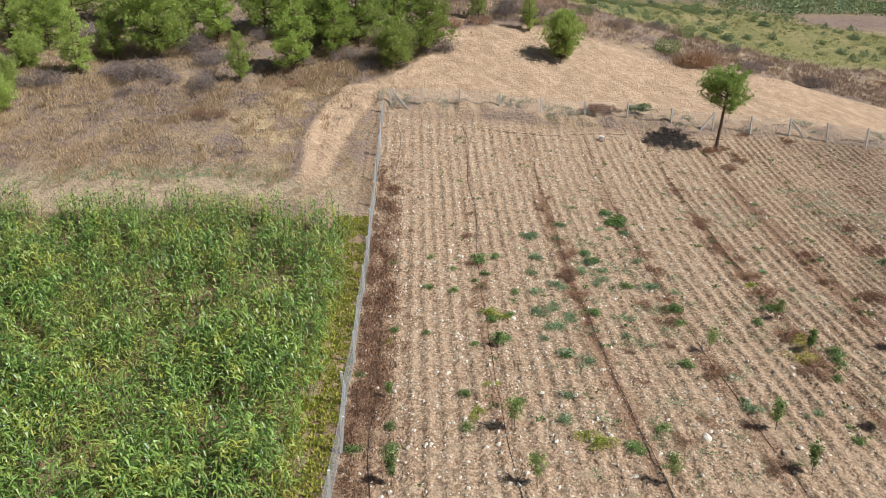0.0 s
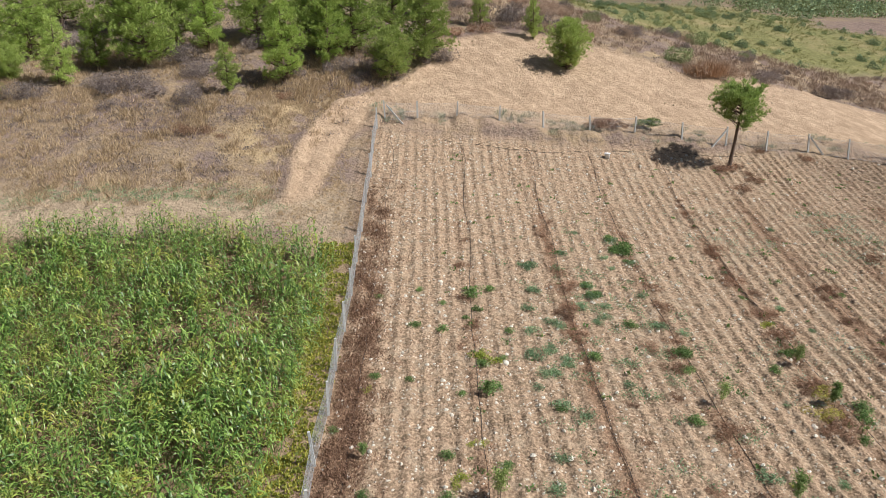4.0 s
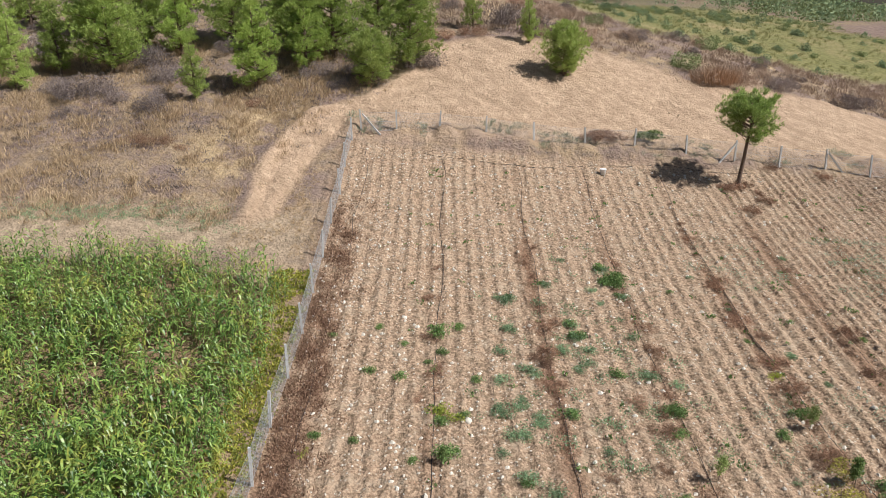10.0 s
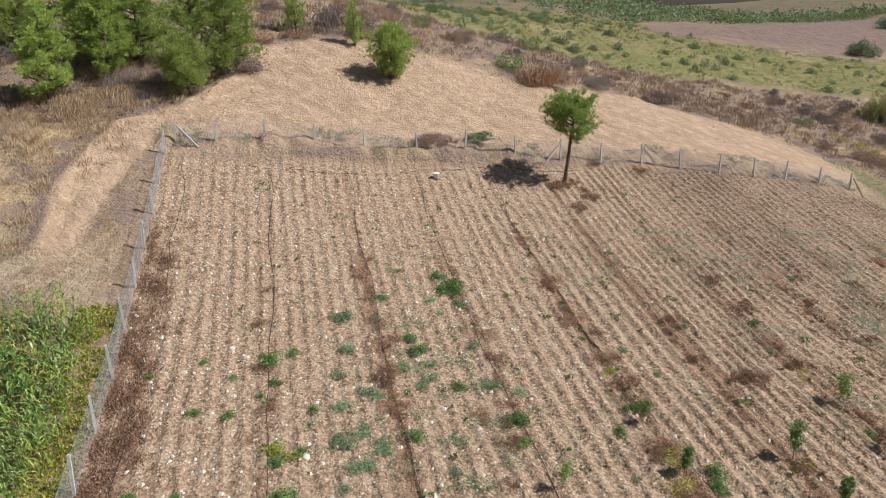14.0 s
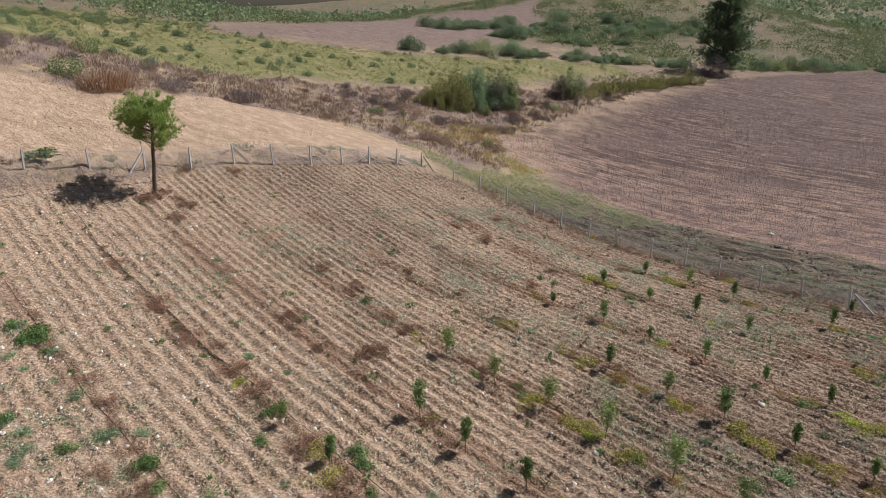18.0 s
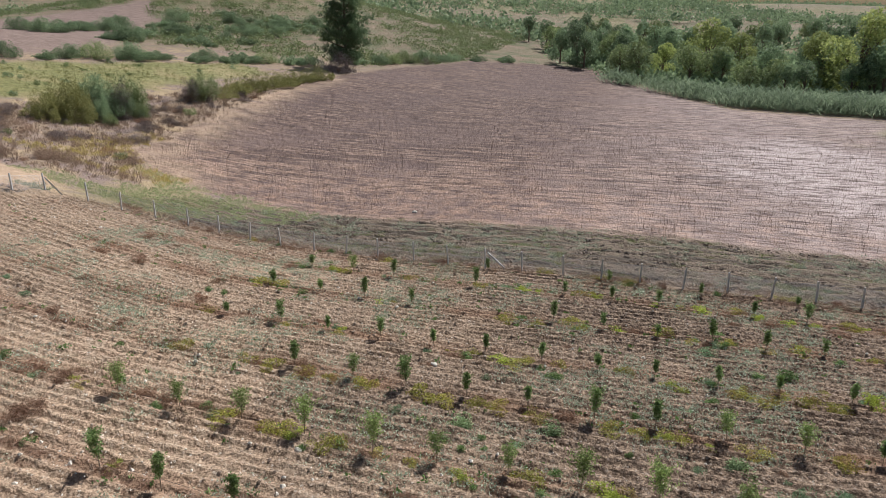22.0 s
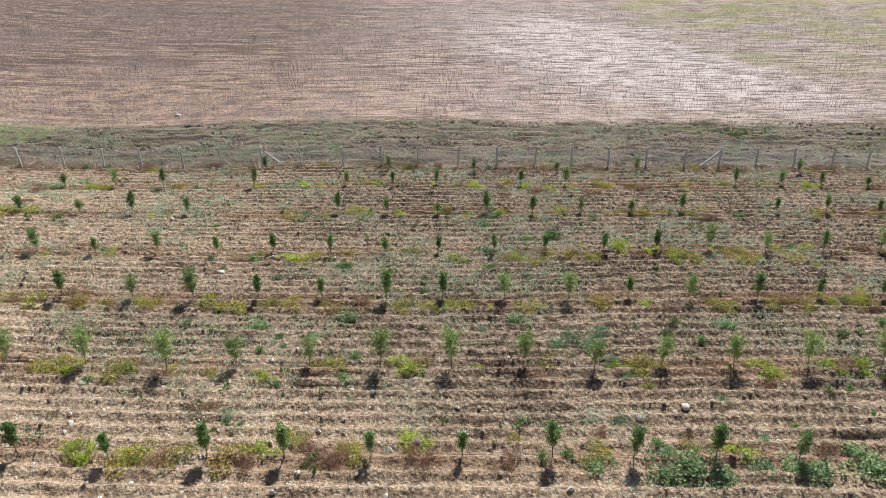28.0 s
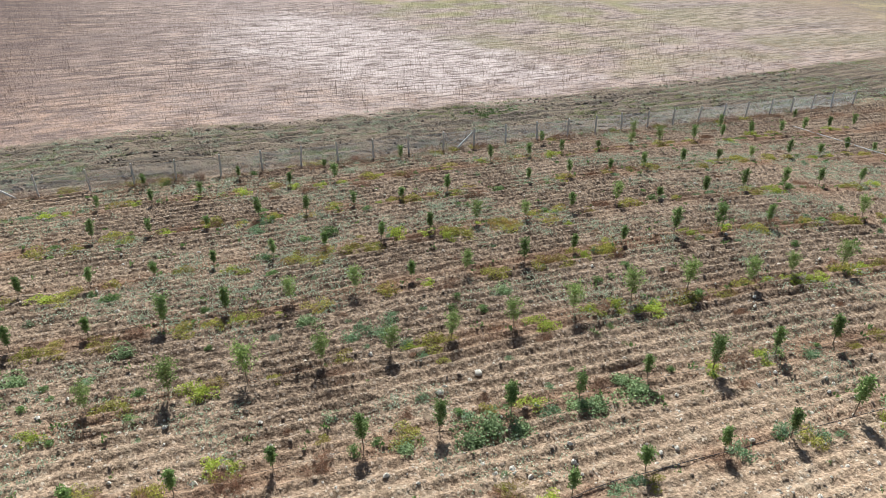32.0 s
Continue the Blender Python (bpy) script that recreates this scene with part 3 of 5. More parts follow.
    ob = new("ground", mesh("ground", np.stack([x, y, z], 1), faces, EARTH, smooth=True, fields=fields))
    return tagged(ob, "hoed stony plough land with furrows, dry slopes and stubble", "ground", kind="structure")


ground()
rng = np.random.default_rng(7)

# ---- pines ----


def pine_parts(seed, tall, wide, crown_from, n_limb, pale=False, ball=False):
    """Trunk with limbs, and a crown of needle tufts along the limbs."""
    r = np.random.default_rng(seed)
    bend = r.normal(0, 0.03 * tall, 2)
    pts = [(bend[0] * (k / 5) ** 2, bend[1] * (k / 5) ** 2, tall * k / 5) for k in range(6)]
    limbs = [tube(pts, [tall * 0.022 * (1 - 0.17 * k) + 0.01 for k in range(6)], 8)]
    spots, ways = [], []
    for k in range(n_limb):
        h = crown_from + (0.97 - crown_from) * (k + r.uniform(0, 0.8)) / n_limb
        q = (h - crown_from) / (1 - crown_from)
        reach = wide * 0.5 * ((math.sin(math.pi * min(1, 0.18 + 0.85 * q)) ** 0.7) if ball else (1 - q ** 1.7) ** 0.9 * (0.72 + 0.28 * min(1, 4 * q)) + 0.1) * r.uniform(0.6, 1.12)
        a = k * 2.4 + r.uniform(-0.5, 0.5)
        rise = r.uniform(0.1, 0.5) * reach
        foot = np.array([bend[0] * h * h, bend[1] * h * h, tall * h])
        end = foot + np.array([math.cos(a) * reach, math.sin(a) * reach, rise])
        limbs.append(tube([foot, (foot + end) / 2 + (0, 0, -0.05 * reach), end], [0.012 * tall * (1.1 - q), 0.008 * tall * (1 - q) + 0.006, 0.004], 4))
        m = max(10, int(reach * 30))
        t = r.uniform(0.25, 1.05, m)[:, None]
        c = foot + (end - foot) * t + r.normal(0, 0.11 * reach + 0.05, (m, 3)) * (1, 1, 0.8)
        spots.append(c)
        ways.append(np.repeat((end - foot)[None] / reach, m, 0))
    spots, ways = np.concatenate(spots), np.concatenate(ways)
    per = 16
    at = np.repeat(spots, per, 0)
    way = np.repeat(ways, per, 0) * 0.6 + r.normal(0, 0.6, (len(at), 3)) + (0, 0, 0.75)
    ln = r.uniform(0.13, 0.28, len(at)) * (0.6 + 0.07 * tall)
    crown = leaves(at + way * 0.03, way, ln, ln * 0.12, r)
    return mesh("trunk", *joined(*limbs), BARK, smooth=True), mesh("crown", *crown, PINE_PALE if pale else PINE)


def tree_of(name, parts, label, category="tree", group=""):
    root = new(name)
    part("trunk", parts[0], root)
    part("crown", parts[1], root)
    return tagged(root, label, category, group)


def pines():
    kinds = [
        tree_of("pine_tree", pine_parts(1, 6.0, 3.2, 0.08, 46), "bushy dark green young pine on the dry slope", group="pines on the slope"),
        tree_of("pine_tree", pine_parts(2, 6.5, 4.6, 0.06, 52), "broad full-branched green pine on the dry slope", group="pines on the slope"),
        tree_of("pine_tree", pine_parts(3, 4.2, 2.3, 0.05, 34, True), "pale green young pine with loose branches", group="pines on the slope"),
        tree_of("pine_tree", pine_parts(4, 3.6, 3.2, 0.03, 64, True, True), "rounded bright green young pine", group="pines on the slope"),
    ]
    used = set()
    # x, y, kind, size
    for x, y, k, s in [
        (-14.5, 55.1, 0, 1.05), (-18.7, 53.6, 2, 0.85), (-11.3, 58.5, 0, 1.0), (-5.8, 56.2, 3, 1.05), (-3.0, 59.2, 1, 0.95), (-9.4, 60.9, 1, 1.05),
        (-32.5, 54.5, 2, 1.15), (-37.0, 55.4, 3, 0.75), (-26.8, 58.2, 1, 1.15), (-25.6, 62.8, 0, 1.2), (-30.6, 57.5, 0, 0.75), (-37.2, 59.7, 1, 0.95),
    ] + [
        (-41.5, 61.7, 0, 1.1), (-35.8, 47.9, 3, 0.7), (-18.4, 64.0, 1, 1.0), (-22.5, 62.0, 0, 0.9), (9.6, 59.9, 3, 1.12), (7.3, 65.5, 2, 0.8), (2.4, 67.9, 2, 0.95),
        (-13.5, 65.5, 1, 1.1), (-6.0, 65.5, 0, 1.1), (-31.5, 66.5, 1, 1.1), (-38.5, 68.5, 1, 1.0), (-47.0, 60.0, 1, 1.1), (-15.5, 72.0, 0, 1.2), (-3.5, 70.5, 1, 1.0), (-25.0, 71.5, 1, 1.15), (-52.0, 66.0, 0, 1.1),
        (-36.8, 50.6, 3, 0.8), (-12.4, 61.4, 0, 1.15),
    ]:
        m = stand(None, x, y, s * (1.12 if x < -2 else 1.08), rng.uniform(0, 360))
        if k in used:
            again(kinds[k], m)
        else:
            kinds[k].matrix_basis = m
            used.add(k)


def lone_pine():
    """A pine with a bare leaning stem and a loose round head."""
    r = np.random.default_rng(11)
    stem = [(0, 0, 0), (0.05, 0, 0.8), (0.16, 0, 1.8), (0.26, 0.05, 3.0), (0.46, 0.05, 4.4), (0.6, 0.1, 6.0)]
    limbs = [tube(stem, [0.17, 0.13, 0.115, 0.10, 0.07, 0.03], 10), tube([(0, 0, -0.1), (0, 0, 0.25)], [0.28, 0.16], 10)]
    spots = []
    ways = []
    for k in range(66):
        a, h = k * 2.4, r.uniform(2.9, 6.0)
        q = (h - 2.9) / 3.2
        reach = 1.75 * math.sin(math.pi * (0.2 + 0.74 * q)) ** 0.7 * r.uniform(0.45, 1.25)
        foot = np.array([0.25 + 0.1 * q, 0.05, h - 0.25])
        end = foot + (math.cos(a) * reach, math.sin(a) * reach, 0.45 * reach + 0.2)
        limbs.append(tube([foot, (foot + end) / 2 - (0, 0, 0.08), end], [0.03, 0.018, 0.006], 4))
        m = int(10 + 13 * reach)
        t = r.uniform(0.35, 1.05, m)[:, None]
        spots.append(foot + (end - foot) * t + r.normal(0, 0.13, (m, 3)))
        ways.append(np.repeat((end - foot)[None] / (reach + 0.2), m, 0))
    at = np.repeat(np.concatenate(spots), 12, 0)
    way = np.repeat(np.concatenate(ways), 12, 0) * 0.7 + r.normal(0, 0.6, (len(at), 3)) + (0, 0, 0.5)
    ln = r.uniform(0.18, 0.36, len(at))
    parts = mesh("trunk", *joined(*limbs), BARK, smooth=True), mesh("crown", *leaves(at, way, ln, ln * 0.09, r), LONE_PINE)
    root = tree_of("pine_tree", parts, "lone pine with bare leaning trunk and loose round crown")
    root.matrix_basis = stand(None, 19.4, 46.3, 1.0, 5)


pines()
lone_pine()

# ---- fences ----


def fence(corners, step, braces, label):
    """Concrete posts along a line, with struts at some posts and wire netting between them."""
    root = new("fence")
    runs, line = [], []
    for (ax, ay), (bx, by) in zip(corners, corners[1:]):
        n = max(1, round(math.hypot(bx - ax, by - ay) / step))
        line += [(ax + (bx - ax) * k / n, ay + (by - ay) * k / n) for k in range(n)]
    line.append(corners[-1])
    r = np.random.default_rng(len(line))
    v, f = boxy(-0.055, -0.055, -0.3, 0.055, 0.055, 1.55)
    v[4:, :2] *= 0.85
    post_mesh = mesh("post", v, f, CONCRETE)
    strut_mesh = mesh("strut", *boxy(-0.05, -0.05, -0.1, 0.05, 0.05, 1.85), CONCRETE)
    tops = []
    for k, (x, y) in enumerate(line):
        x, y = x + r.normal(0, 0.05), y + r.normal(0, 0.08)
        z = base_at(x, y)
        ob = part("post", post_mesh, root)
        ob.matrix_basis = pose(x, y, z, r.normal(0, 2.2), r.normal(0, 2.2), r.uniform(0, 20))
        tops.append((x, y, z))
        if k in braces:
            dx, dy = braces[k]
            foot = Vector((x + dx, y + dy, base_at(x + dx, y + dy)))
            top = Vector((x, y, z + 1.35))
            ob = part("strut", strut_mesh, root)
            ob.matrix_basis = Matrix.Translation(foot) @ (top - foot).to_track_quat("Z", "Y").to_matrix().to_4x4()
    wires = []
    for (ax, ay, az), (bx, by, bz) in zip(tops, tops[1:]):
        a, b = np.array((ax, ay, az)), np.array((bx, by, bz))
        for h in (0.12, 0.75, 1.38):
            wires.append(tube([a + (0, 0, h), (a + b) / 2 + (0, 0, h - 0.02), b + (0, 0, h)], [0.006] * 3, 3))
        n = int(np.linalg.norm(b - a) / 0.13)
        for k in range(-10, n):
            for lean in (0, 1):
                s0, s1 = k / n, (k + 10) / n
                h0, h1 = 0.1, 1.36
                if s0 < 0:
                    h0, s0 = h0 + (h1 - h0) * (0 - s0) / (s1 - s0), 0
                if s1 > 1:
                    h1, s1 = h1 - (h1 - h0) * (s1 - 1) / (s1 - s0 + 1e-9), 1
                u, w = (s0, s1) if lean else (1 - s0, 1 - s1)
                wires.append(tube([a + (b - a) * u + (0, 0, h0), a + (b - a) * w + (0, 0, h1)], [0.0035] * 2, 3))
    part("wire_netting", mesh("wire_netting", *joined(*wires), WIRE), root, "galvanised wire netting")
    return tagged(root, label, "fence", "fences round the plot")


fence([(-6.8, 9.0), (-6.75, 24.0), (-6.5, 48.6)], 3.05, {}, "concrete post and wire netting fence beside maize")
fence([(-6.0, 49.6), (-3.5, 49.9), (-0.4, 50.1), (2.8, 50.0), (6.1, 49.8), (9.8, 50.1), (13.4, 50.2), (16.9, 49.8), (20.2, 49.6), (23.2, 49.0), (26.4, 48.7), (29.3, 48.3), (32.4, 48.2), (35.5, 48.2), (38.6, 48.4), (42.0, 49.0), (45.4, 49.4)], 3.6, {0: (1.3, -0.2), 8: (-1.2, -0.3), 10: (1.2, -0.2), 16: (0.9, -0.6)}, "concrete post and wire netting fence along the cleared slope")
fence([(47.2, 47.0), (49.2, 39.0), (49.6, -62)], 2.8, {12: (0.2, -1.5), 24: (0.0, 1.5)}, "concrete post and wire netting fence along tilled strip")

# ---- maize ----


def maize():
    """A stand of maize plants with arching leaves."""
    pieces = []
    for seed in range(5):
        r = np.random.default_rng(50 + seed)
        tall = r.uniform(1.7, 2.2)
        plant = [tube([(0, 0, 0), (0.03, 0.02, tall)], [0.014, 0.006], 3)]
        for k in range(10):
            h, a = tall * (0.15 + 0.085 * k), k * math.pi + r.normal(0, 0.7)
            d = np.array([math.cos(a), math.sin(a), 0])
            s = np.array([-d[1], d[0], 0]) * r.uniform(0.022, 0.042)
            ln = r.uniform(0.42, 0.8) * (1.05 - 0.04 * k)
            drop = r.uniform(-0.5, 0.3) * ln
            p = [np.array([0, 0, h]), d * 0.3 * ln + (0, 0, h + 0.34 * ln), d * 0.66 * ln + (0, 0, h + 0.36 * ln + 0.3 * drop), d * 0.95 * ln + (0, 0, h + 0.2 * ln + drop)]
            twist = np.array([0, 0, r.uniform(-0.03, 0.03)])
            q = np.array([p[0] - s * 0.5, p[0] + s * 0.5, p[1] + s + twist, p[1] - s - twist, p[2] + s * 0.8, p[2] - s * 0.8, p[3] + s * 0.1, p[3] - s * 0.1])
            plant.append((q, np.array([(0, 1, 2, 3), (3, 2, 4, 5), (5, 4, 6, 7)])))
        pieces.append(joined(*plant))
    xs, ys = np.meshgrid(np.arange(-44, -7.6, 0.48), np.arange(9, 36, 0.24))
    x = xs.ravel() + rng.normal(0, 0.12, xs.size)
    y = ys.ravel() + rng.normal(0, 0.08, xs.size)
    keep = (area(MAIZE, x, y, 0.5, 0.5) > 0.5) & (rng.random(x.size) < 0.8) & (y > 10 + 0.0 * x)
    keep &= ~((lattice(x, y, 2.0, 61) + 0.4 * lattice(x, y, 0.8, 60) > 0.5) & (rng.random(x.size) < 0.6)) & (x > -44 + 0.25 * (36 - y))
    x, y = x[keep], y[keep]
    got, out = rng.integers(0, 5, len(x)), []
    size = (0.95 + 0.14 * lattice(x, y, 4, 62) + 0.26 * lattice(x, y, 1.1, 63)) * np.clip((-7.6 - x) / 2.2 + 0.5, 0.5, 1) * rng.uniform(0.85, 1.1, len(x))
    for k in range(5):
        i = got == k
        out.append(strewn(pieces[k], np.stack([x, y, height(x, y)], 1)[i], rng.uniform(0, 6.28, i.sum()), size[i], rng.normal(0, 0.08, (i.sum(), 2))))
    ob = new("maize_crop", mesh("maize_crop", *joined(*out), MAIZE_LEAF))
    tagged(ob, "dense stand of green maize with some yellowing leaves", "crop", kind="stuff")


maize()

# ---- saplings ----


def sapling_parts(seed, tall, wide, pale, n=900, clear=0.27):
    """A thin bare stem, and a spindle of upswept leafy twigs above it."""
    r = np.random.default_rng(seed)
    lean = r.normal(0, 0.06, 2) * tall
    stem = [(0, 0, -0.08), (0.4 * lean[0], 0.4 * lean[1], tall * 0.4), (0.94 * lean[0], 0.94 * lean[1], tall * 0.94)]
    spots, forks = [], []
    for k in range(18):
        h = clear + (0.86 - clear) * (k + r.uniform(0, 0.9)) / 18
        q = (h - clear) / (1 - clear)
        a, reach = k * 2.4, wide * 0.5 * (0.55 + 0.9 * math.sin(math.pi * min(1, 0.25 + q))) * r.uniform(0.45, 1.0)
        foot = np.array([lean[0] * h, lean[1] * h, tall * h])
        end = foot + (math.cos(a) * reach, math.sin(a) * reach, min(tall * (1.04 - h), reach * r.uniform(1.1, 2.4)))
        if k in (3, 8, 13):
            forks.append(mesh("branch", *tube([foot, end], [0.011, 0.004], 4), TWIG, smooth=True))
        t = r.uniform(0.1, 1.08, n // 18)[:, None]
        spots.append(foot + (end - foot) * t + r.normal(0, 0.05 * wide + 0.02, (n // 18, 3)))
    at = np.concatenate(spots)
    way = r.normal(0, 0.7, (len(at), 3)) + (0, 0, 0.4)
    ln = r.uniform(0.08, 0.15, len(at))
    return mesh("stem", *tube(stem, [0.026, 0.02, 0.006], 6), TWIG, smooth=True), forks, mesh("foliage", *leaves(at, way, ln, ln * 0.42, r, 0.15), LEAF_PALE if pale else LEAF)


def saplings():
    kinds = []
    for seed, tall, wide, pale, label in [
        (71, 1.65, 0.42, False, "slim dark green fruit sapling on a thin bare stem"), (72, 1.7, 0.55, False, "upright green fruit sapling on a thin bare stem"),
        (73, 1.8, 0.95, True, "bushy pale green fruit sapling on a thin bare stem"), (74, 1.25, 0.45, False, "small dark green fruit sapling with thin stem"), (75, 1.9, 0.46, False, "tall narrow green fruit sapling with thin stem"),
        (76, 1.7, 0.8, True, "loose-headed pale green fruit sapling on a thin bare stem"),
    ]:
        root = new("fruit_sapling")
        stem, forks, crown = sapling_parts(seed, tall, wide, pale)
        part("stem", stem, root)
        for fork in forks:
            part("branch", fork, root)
        part("foliage", crown, root)
        kinds.append(tagged(root, label, "sapling", "saplings of the young orchard"))
    fresh = [True] * len(kinds)
    r = np.random.default_rng(77)
    # row: step between trees, first and last tree, gaps where one has died
    planted = {
        4: (2.72, -10, 7, (-2, 1, 3, 4, 6)), 5: (2.74, -12, 7, ()), 6: (2.73, -14, 8, (-13,)), 7: (2.8, -16, 6, (-11,)), 8: (2.84, -17, 8, (-15,)),
        9: (2.93, -18, 8, (-6, 3, 4)), 10: (2.95, -19, 8, (-6, -5, -4, -1, 3, 5)), 11: (2.95, -18, 4, (-17, -16, -14, -13, -11, -10, -8, -7, -6, -4, -2, 0, 2, 3)),
    }
    for row, (step, first, last, gaps) in planted.items():
        for k in range(first, last + 1):
            if k in gaps:
                continue
            y = 1.6 + step * k + r.normal(0, 0.1)
            if row == 6:
                kind = int(r.choice((2, 2, 5, 1)))
            elif row == 5:
                kind = int(r.choice((0, 1, 4, 0)))
            else:
                kind = int(r.choice((0, 1, 3, 4, 5)))
            s = r.uniform(0.68, 0.98) * (0.86 if row > 7 else 1)
            m = stand(None, ROWS[row] + float(bow(ROWS[row], y)) + r.normal(0, 0.1), y, s, r.uniform(0, 360))
            if fresh[kind]:
                kinds[kind].matrix_basis, fresh[kind] = m, False
            else:
                again(kinds[kind], m)
    # a few small ones that live on in the stony west rows
    for x, y, s in [(-0.1, 16.0, 0.95), (0.3, 12.8, 0.85), (4.9, 12.6, 0.8), (-4.7, 13.1, 0.9), (-5.0, 18.3, 0.7), (9.8, 15.4, 0.95), (9.9, 12.9, 0.85), (13.9, 20.8, 0.75), (13.8, 23.7, 0.7), (9.4, 21.0, 0.7), (-0.1, 22.0, 0.7)]:
        again(kinds[int(r.choice((3, 1, 5)))], stand(None, x, y, 0.82 * s, r.uniform(0, 360)))


saplings()

# ---- low plants ----


def tuft_piece(seed, n, length, width, spread_out, upright, droop=0.1, high=0.0):
    r = np.random.default_rng(seed)
    at = np.concatenate([r.normal(0, spread_out, (n, 2)), r.uniform(0, 0.05, (n, 1))], 1)
    way = r.normal(0, 0.6, (n, 3))
    way[:, 2] = np.abs(way[:, 2]) + upright
    if high:
        at[:, 2] = r.uniform(0, high, n) * np.exp(-(np.hypot(at[:, 0], at[:, 1]) / (1.6 * spread_out)) ** 2)
    ln = r.uniform(0.6, 1.1, n) * length
    return leaves(at, way, ln, ln * width, r, droop)


def strew(name, pieces, x, y, size, mat, label, category, sink=0.02, furrow=True):
    """Uncountable small plants or stones as one mesh."""
    z = height(x, y) - sink
    if furrow:
        z = z + furrowed(x, y) * area(PLOT, x, y, 1.5, 0.4)
    got = rng.integers(0, len(pieces), len(x))
    out = [strewn(p, np.stack([x, y, z], 1)[got == k], rng.uniform(0, 6.28, (got == k).sum()), np.asarray(size)[got == k]) for k, p in enumerate(pieces)]
    return tagged(new(name, mesh(name, *joined(*out), mat)), label, category, kind="stuff")


def scattered(n, x0, x1, y0, y1, chance):
    x, y = rng.uniform(x0, x1, n), rng.uniform(y0, y1, n)
    keep = rng.random(n) < np.clip(chance(x, y), 0, 1)
    return x[keep], y[keep]


def near_rows(x, rows, wide):
    return sum(np.exp(-((x - r) / wide) ** 2) for r in rows)


def low_plants():
    tuft = [tuft_piece(s, 12, 0.16, 0.45, 0.10, 0.5) for s in range(4)]
    mat_weed = [tuft_piece(10 + s, 26, 0.085, 0.5, 0.17, 0.12) for s in range(4)]
    dead = [tuft_piece(20 + s, 20, 0.17, 0.17, 0.16, 0.4) for s in range(4)]
    grass = [tuft_piece(30 + s, 13, 0.42, 0.06, 0.12, 1.2, 0.15) for s in range(4)]
    # grey-green creeping weeds over the stony middle of the plot
    x, y = scattered(4200, 1, 12, 12, 40, lambda x, y: 0.9 * (lattice(x, y, 0.75, 71) > 0.35) * np.exp(-((x - 6.3) / 3.2) ** 2 - ((y - 25) / 11) ** 2) * 1.6)
    strew("creeping_weeds", mat_weed, x, y, rng.uniform(0.6, 1.5, len(x)), BLUEGREEN, "grey-green creeping weeds between furrows", "weeds")
    x, y = scattered(30000, 12, 49, -45, 40, lambda x, y: 0.75 * (lattice(x, y, 3.2, 72) + 0.4 * lattice(x, y, 0.9, 70) > 0.12) * np.clip((x - 10) / 20, 0.1, 1))
    strew("creeping_weeds", mat_weed, x, y, rng.uniform(0.7, 1.7, len(x)), FILM, "pale grey-green weeds in patches on dark soil", "weeds")
    x, y = scattered(14000, -4, 49, -50, 46, lambda x, y: 0.2 * (lattice(x, y, 0.9, 73) > 0.3) + 0.55 * near_rows(x - bow(x, y), ROWS, 0.45) * (lattice(x, y, 1.6, 74) > 0.1))
    strew("green_weeds", tuft, x, y, rng.uniform(0.5, 1.35, len(x)), GREEN, "small fresh green weeds scattered on hoed soil", "weeds")
    # withered weeds, thick beside the maize fence and in strips along the hoses
    x, y = scattered(8000, -6.6, -4.0, 8, 42, lambda x, y: (0.75 - 0.4 * np.clip((y - 34) / 8, 0, 1)) * np.clip(0.55 + 0.7 * lattice(x, y, 1.1, 75) + 0.5 * lattice(x, y, 0.45, 78), 0.05, 1) * np.clip((-4.8 - x) / 0.6, 0.08, 1))
    strew("withered_weeds", dead, x, y, rng.uniform(0.7, 1.5, len(x)), BROWN, "reddish-brown withered weeds along the fence", "weeds")
    x, y = scattered(60000, -2, 49, -60, 47, lambda x, y: np.where(x < 16, 0.75, 0.55) * near_rows(x - bow(x, y), ROWS[1:], 0.42) * (lattice(x * 1.2, y, 1.7, 76) > np.where(x < 16, -0.05, -0.1)) * (1.0 - 0.55 * (y > 38)))
    strew("withered_weeds", dead, x, y, rng.uniform(0.5, 1.25, len(x)), BROWN, "brown withered weeds in strips along the hoses", "weeds")
    x, y = scattered(3000, 48.4, 50.8, -62, 46, lambda x, y: 0.6 * (lattice(x, y, 2, 77) > -0.4))
    strew("dry_grass", grass, x, y, rng.uniform(0.5, 1.0, len(x)), RUSSET, "russet dry grass along the fence foot", "grass")
    x, y = scattered(2600, 48.2, 50.2, -62, 46, lambda x, y: 0.8 * (lattice(x, y, 1.6, 99) > 0.05))
    strew("withered_weeds", dead, x, y, rng.uniform(0.7, 1.5, len(x)), BROWN, "brown withered weeds along the fence foot", "weeds")
    x, y = scattered(3000, -7, 47, 48.7, 51, lambda x, y: 0.5 * (lattice(x, y, 1.5, 78) > -0.1))
    strew("bank_weeds", dead, x, y, rng.uniform(0.6, 1.3, len(x)), GREY, "grey dry weeds on the low earth bank", "weeds", sink=-0.06)
    x, y = scattered(2600, -7, 47, 49.2, 52, lambda x, y: 0.75 * (lattice(x, y, 1.8, 65) > 0.0))
    strew("bank_weeds", grass, x, y, rng.uniform(0.5, 1.1, len(x)), FILM, "grey-green weeds on the low earth bank", "weeds", sink=-0.06)
    # yellow creeper beside the maize
    x, y = scattered(3000, -8.9, -6.9, 8, 35.0, lambda x, y: 0.8 * (lattice(x, y, 0.9, 79) > -0.5))
    strew("yellow_creeper", tuft, x, y, rng.uniform(0.5, 1.3, len(x)), CREEPER, "yellow-green creeper between maize and fence", "weeds")
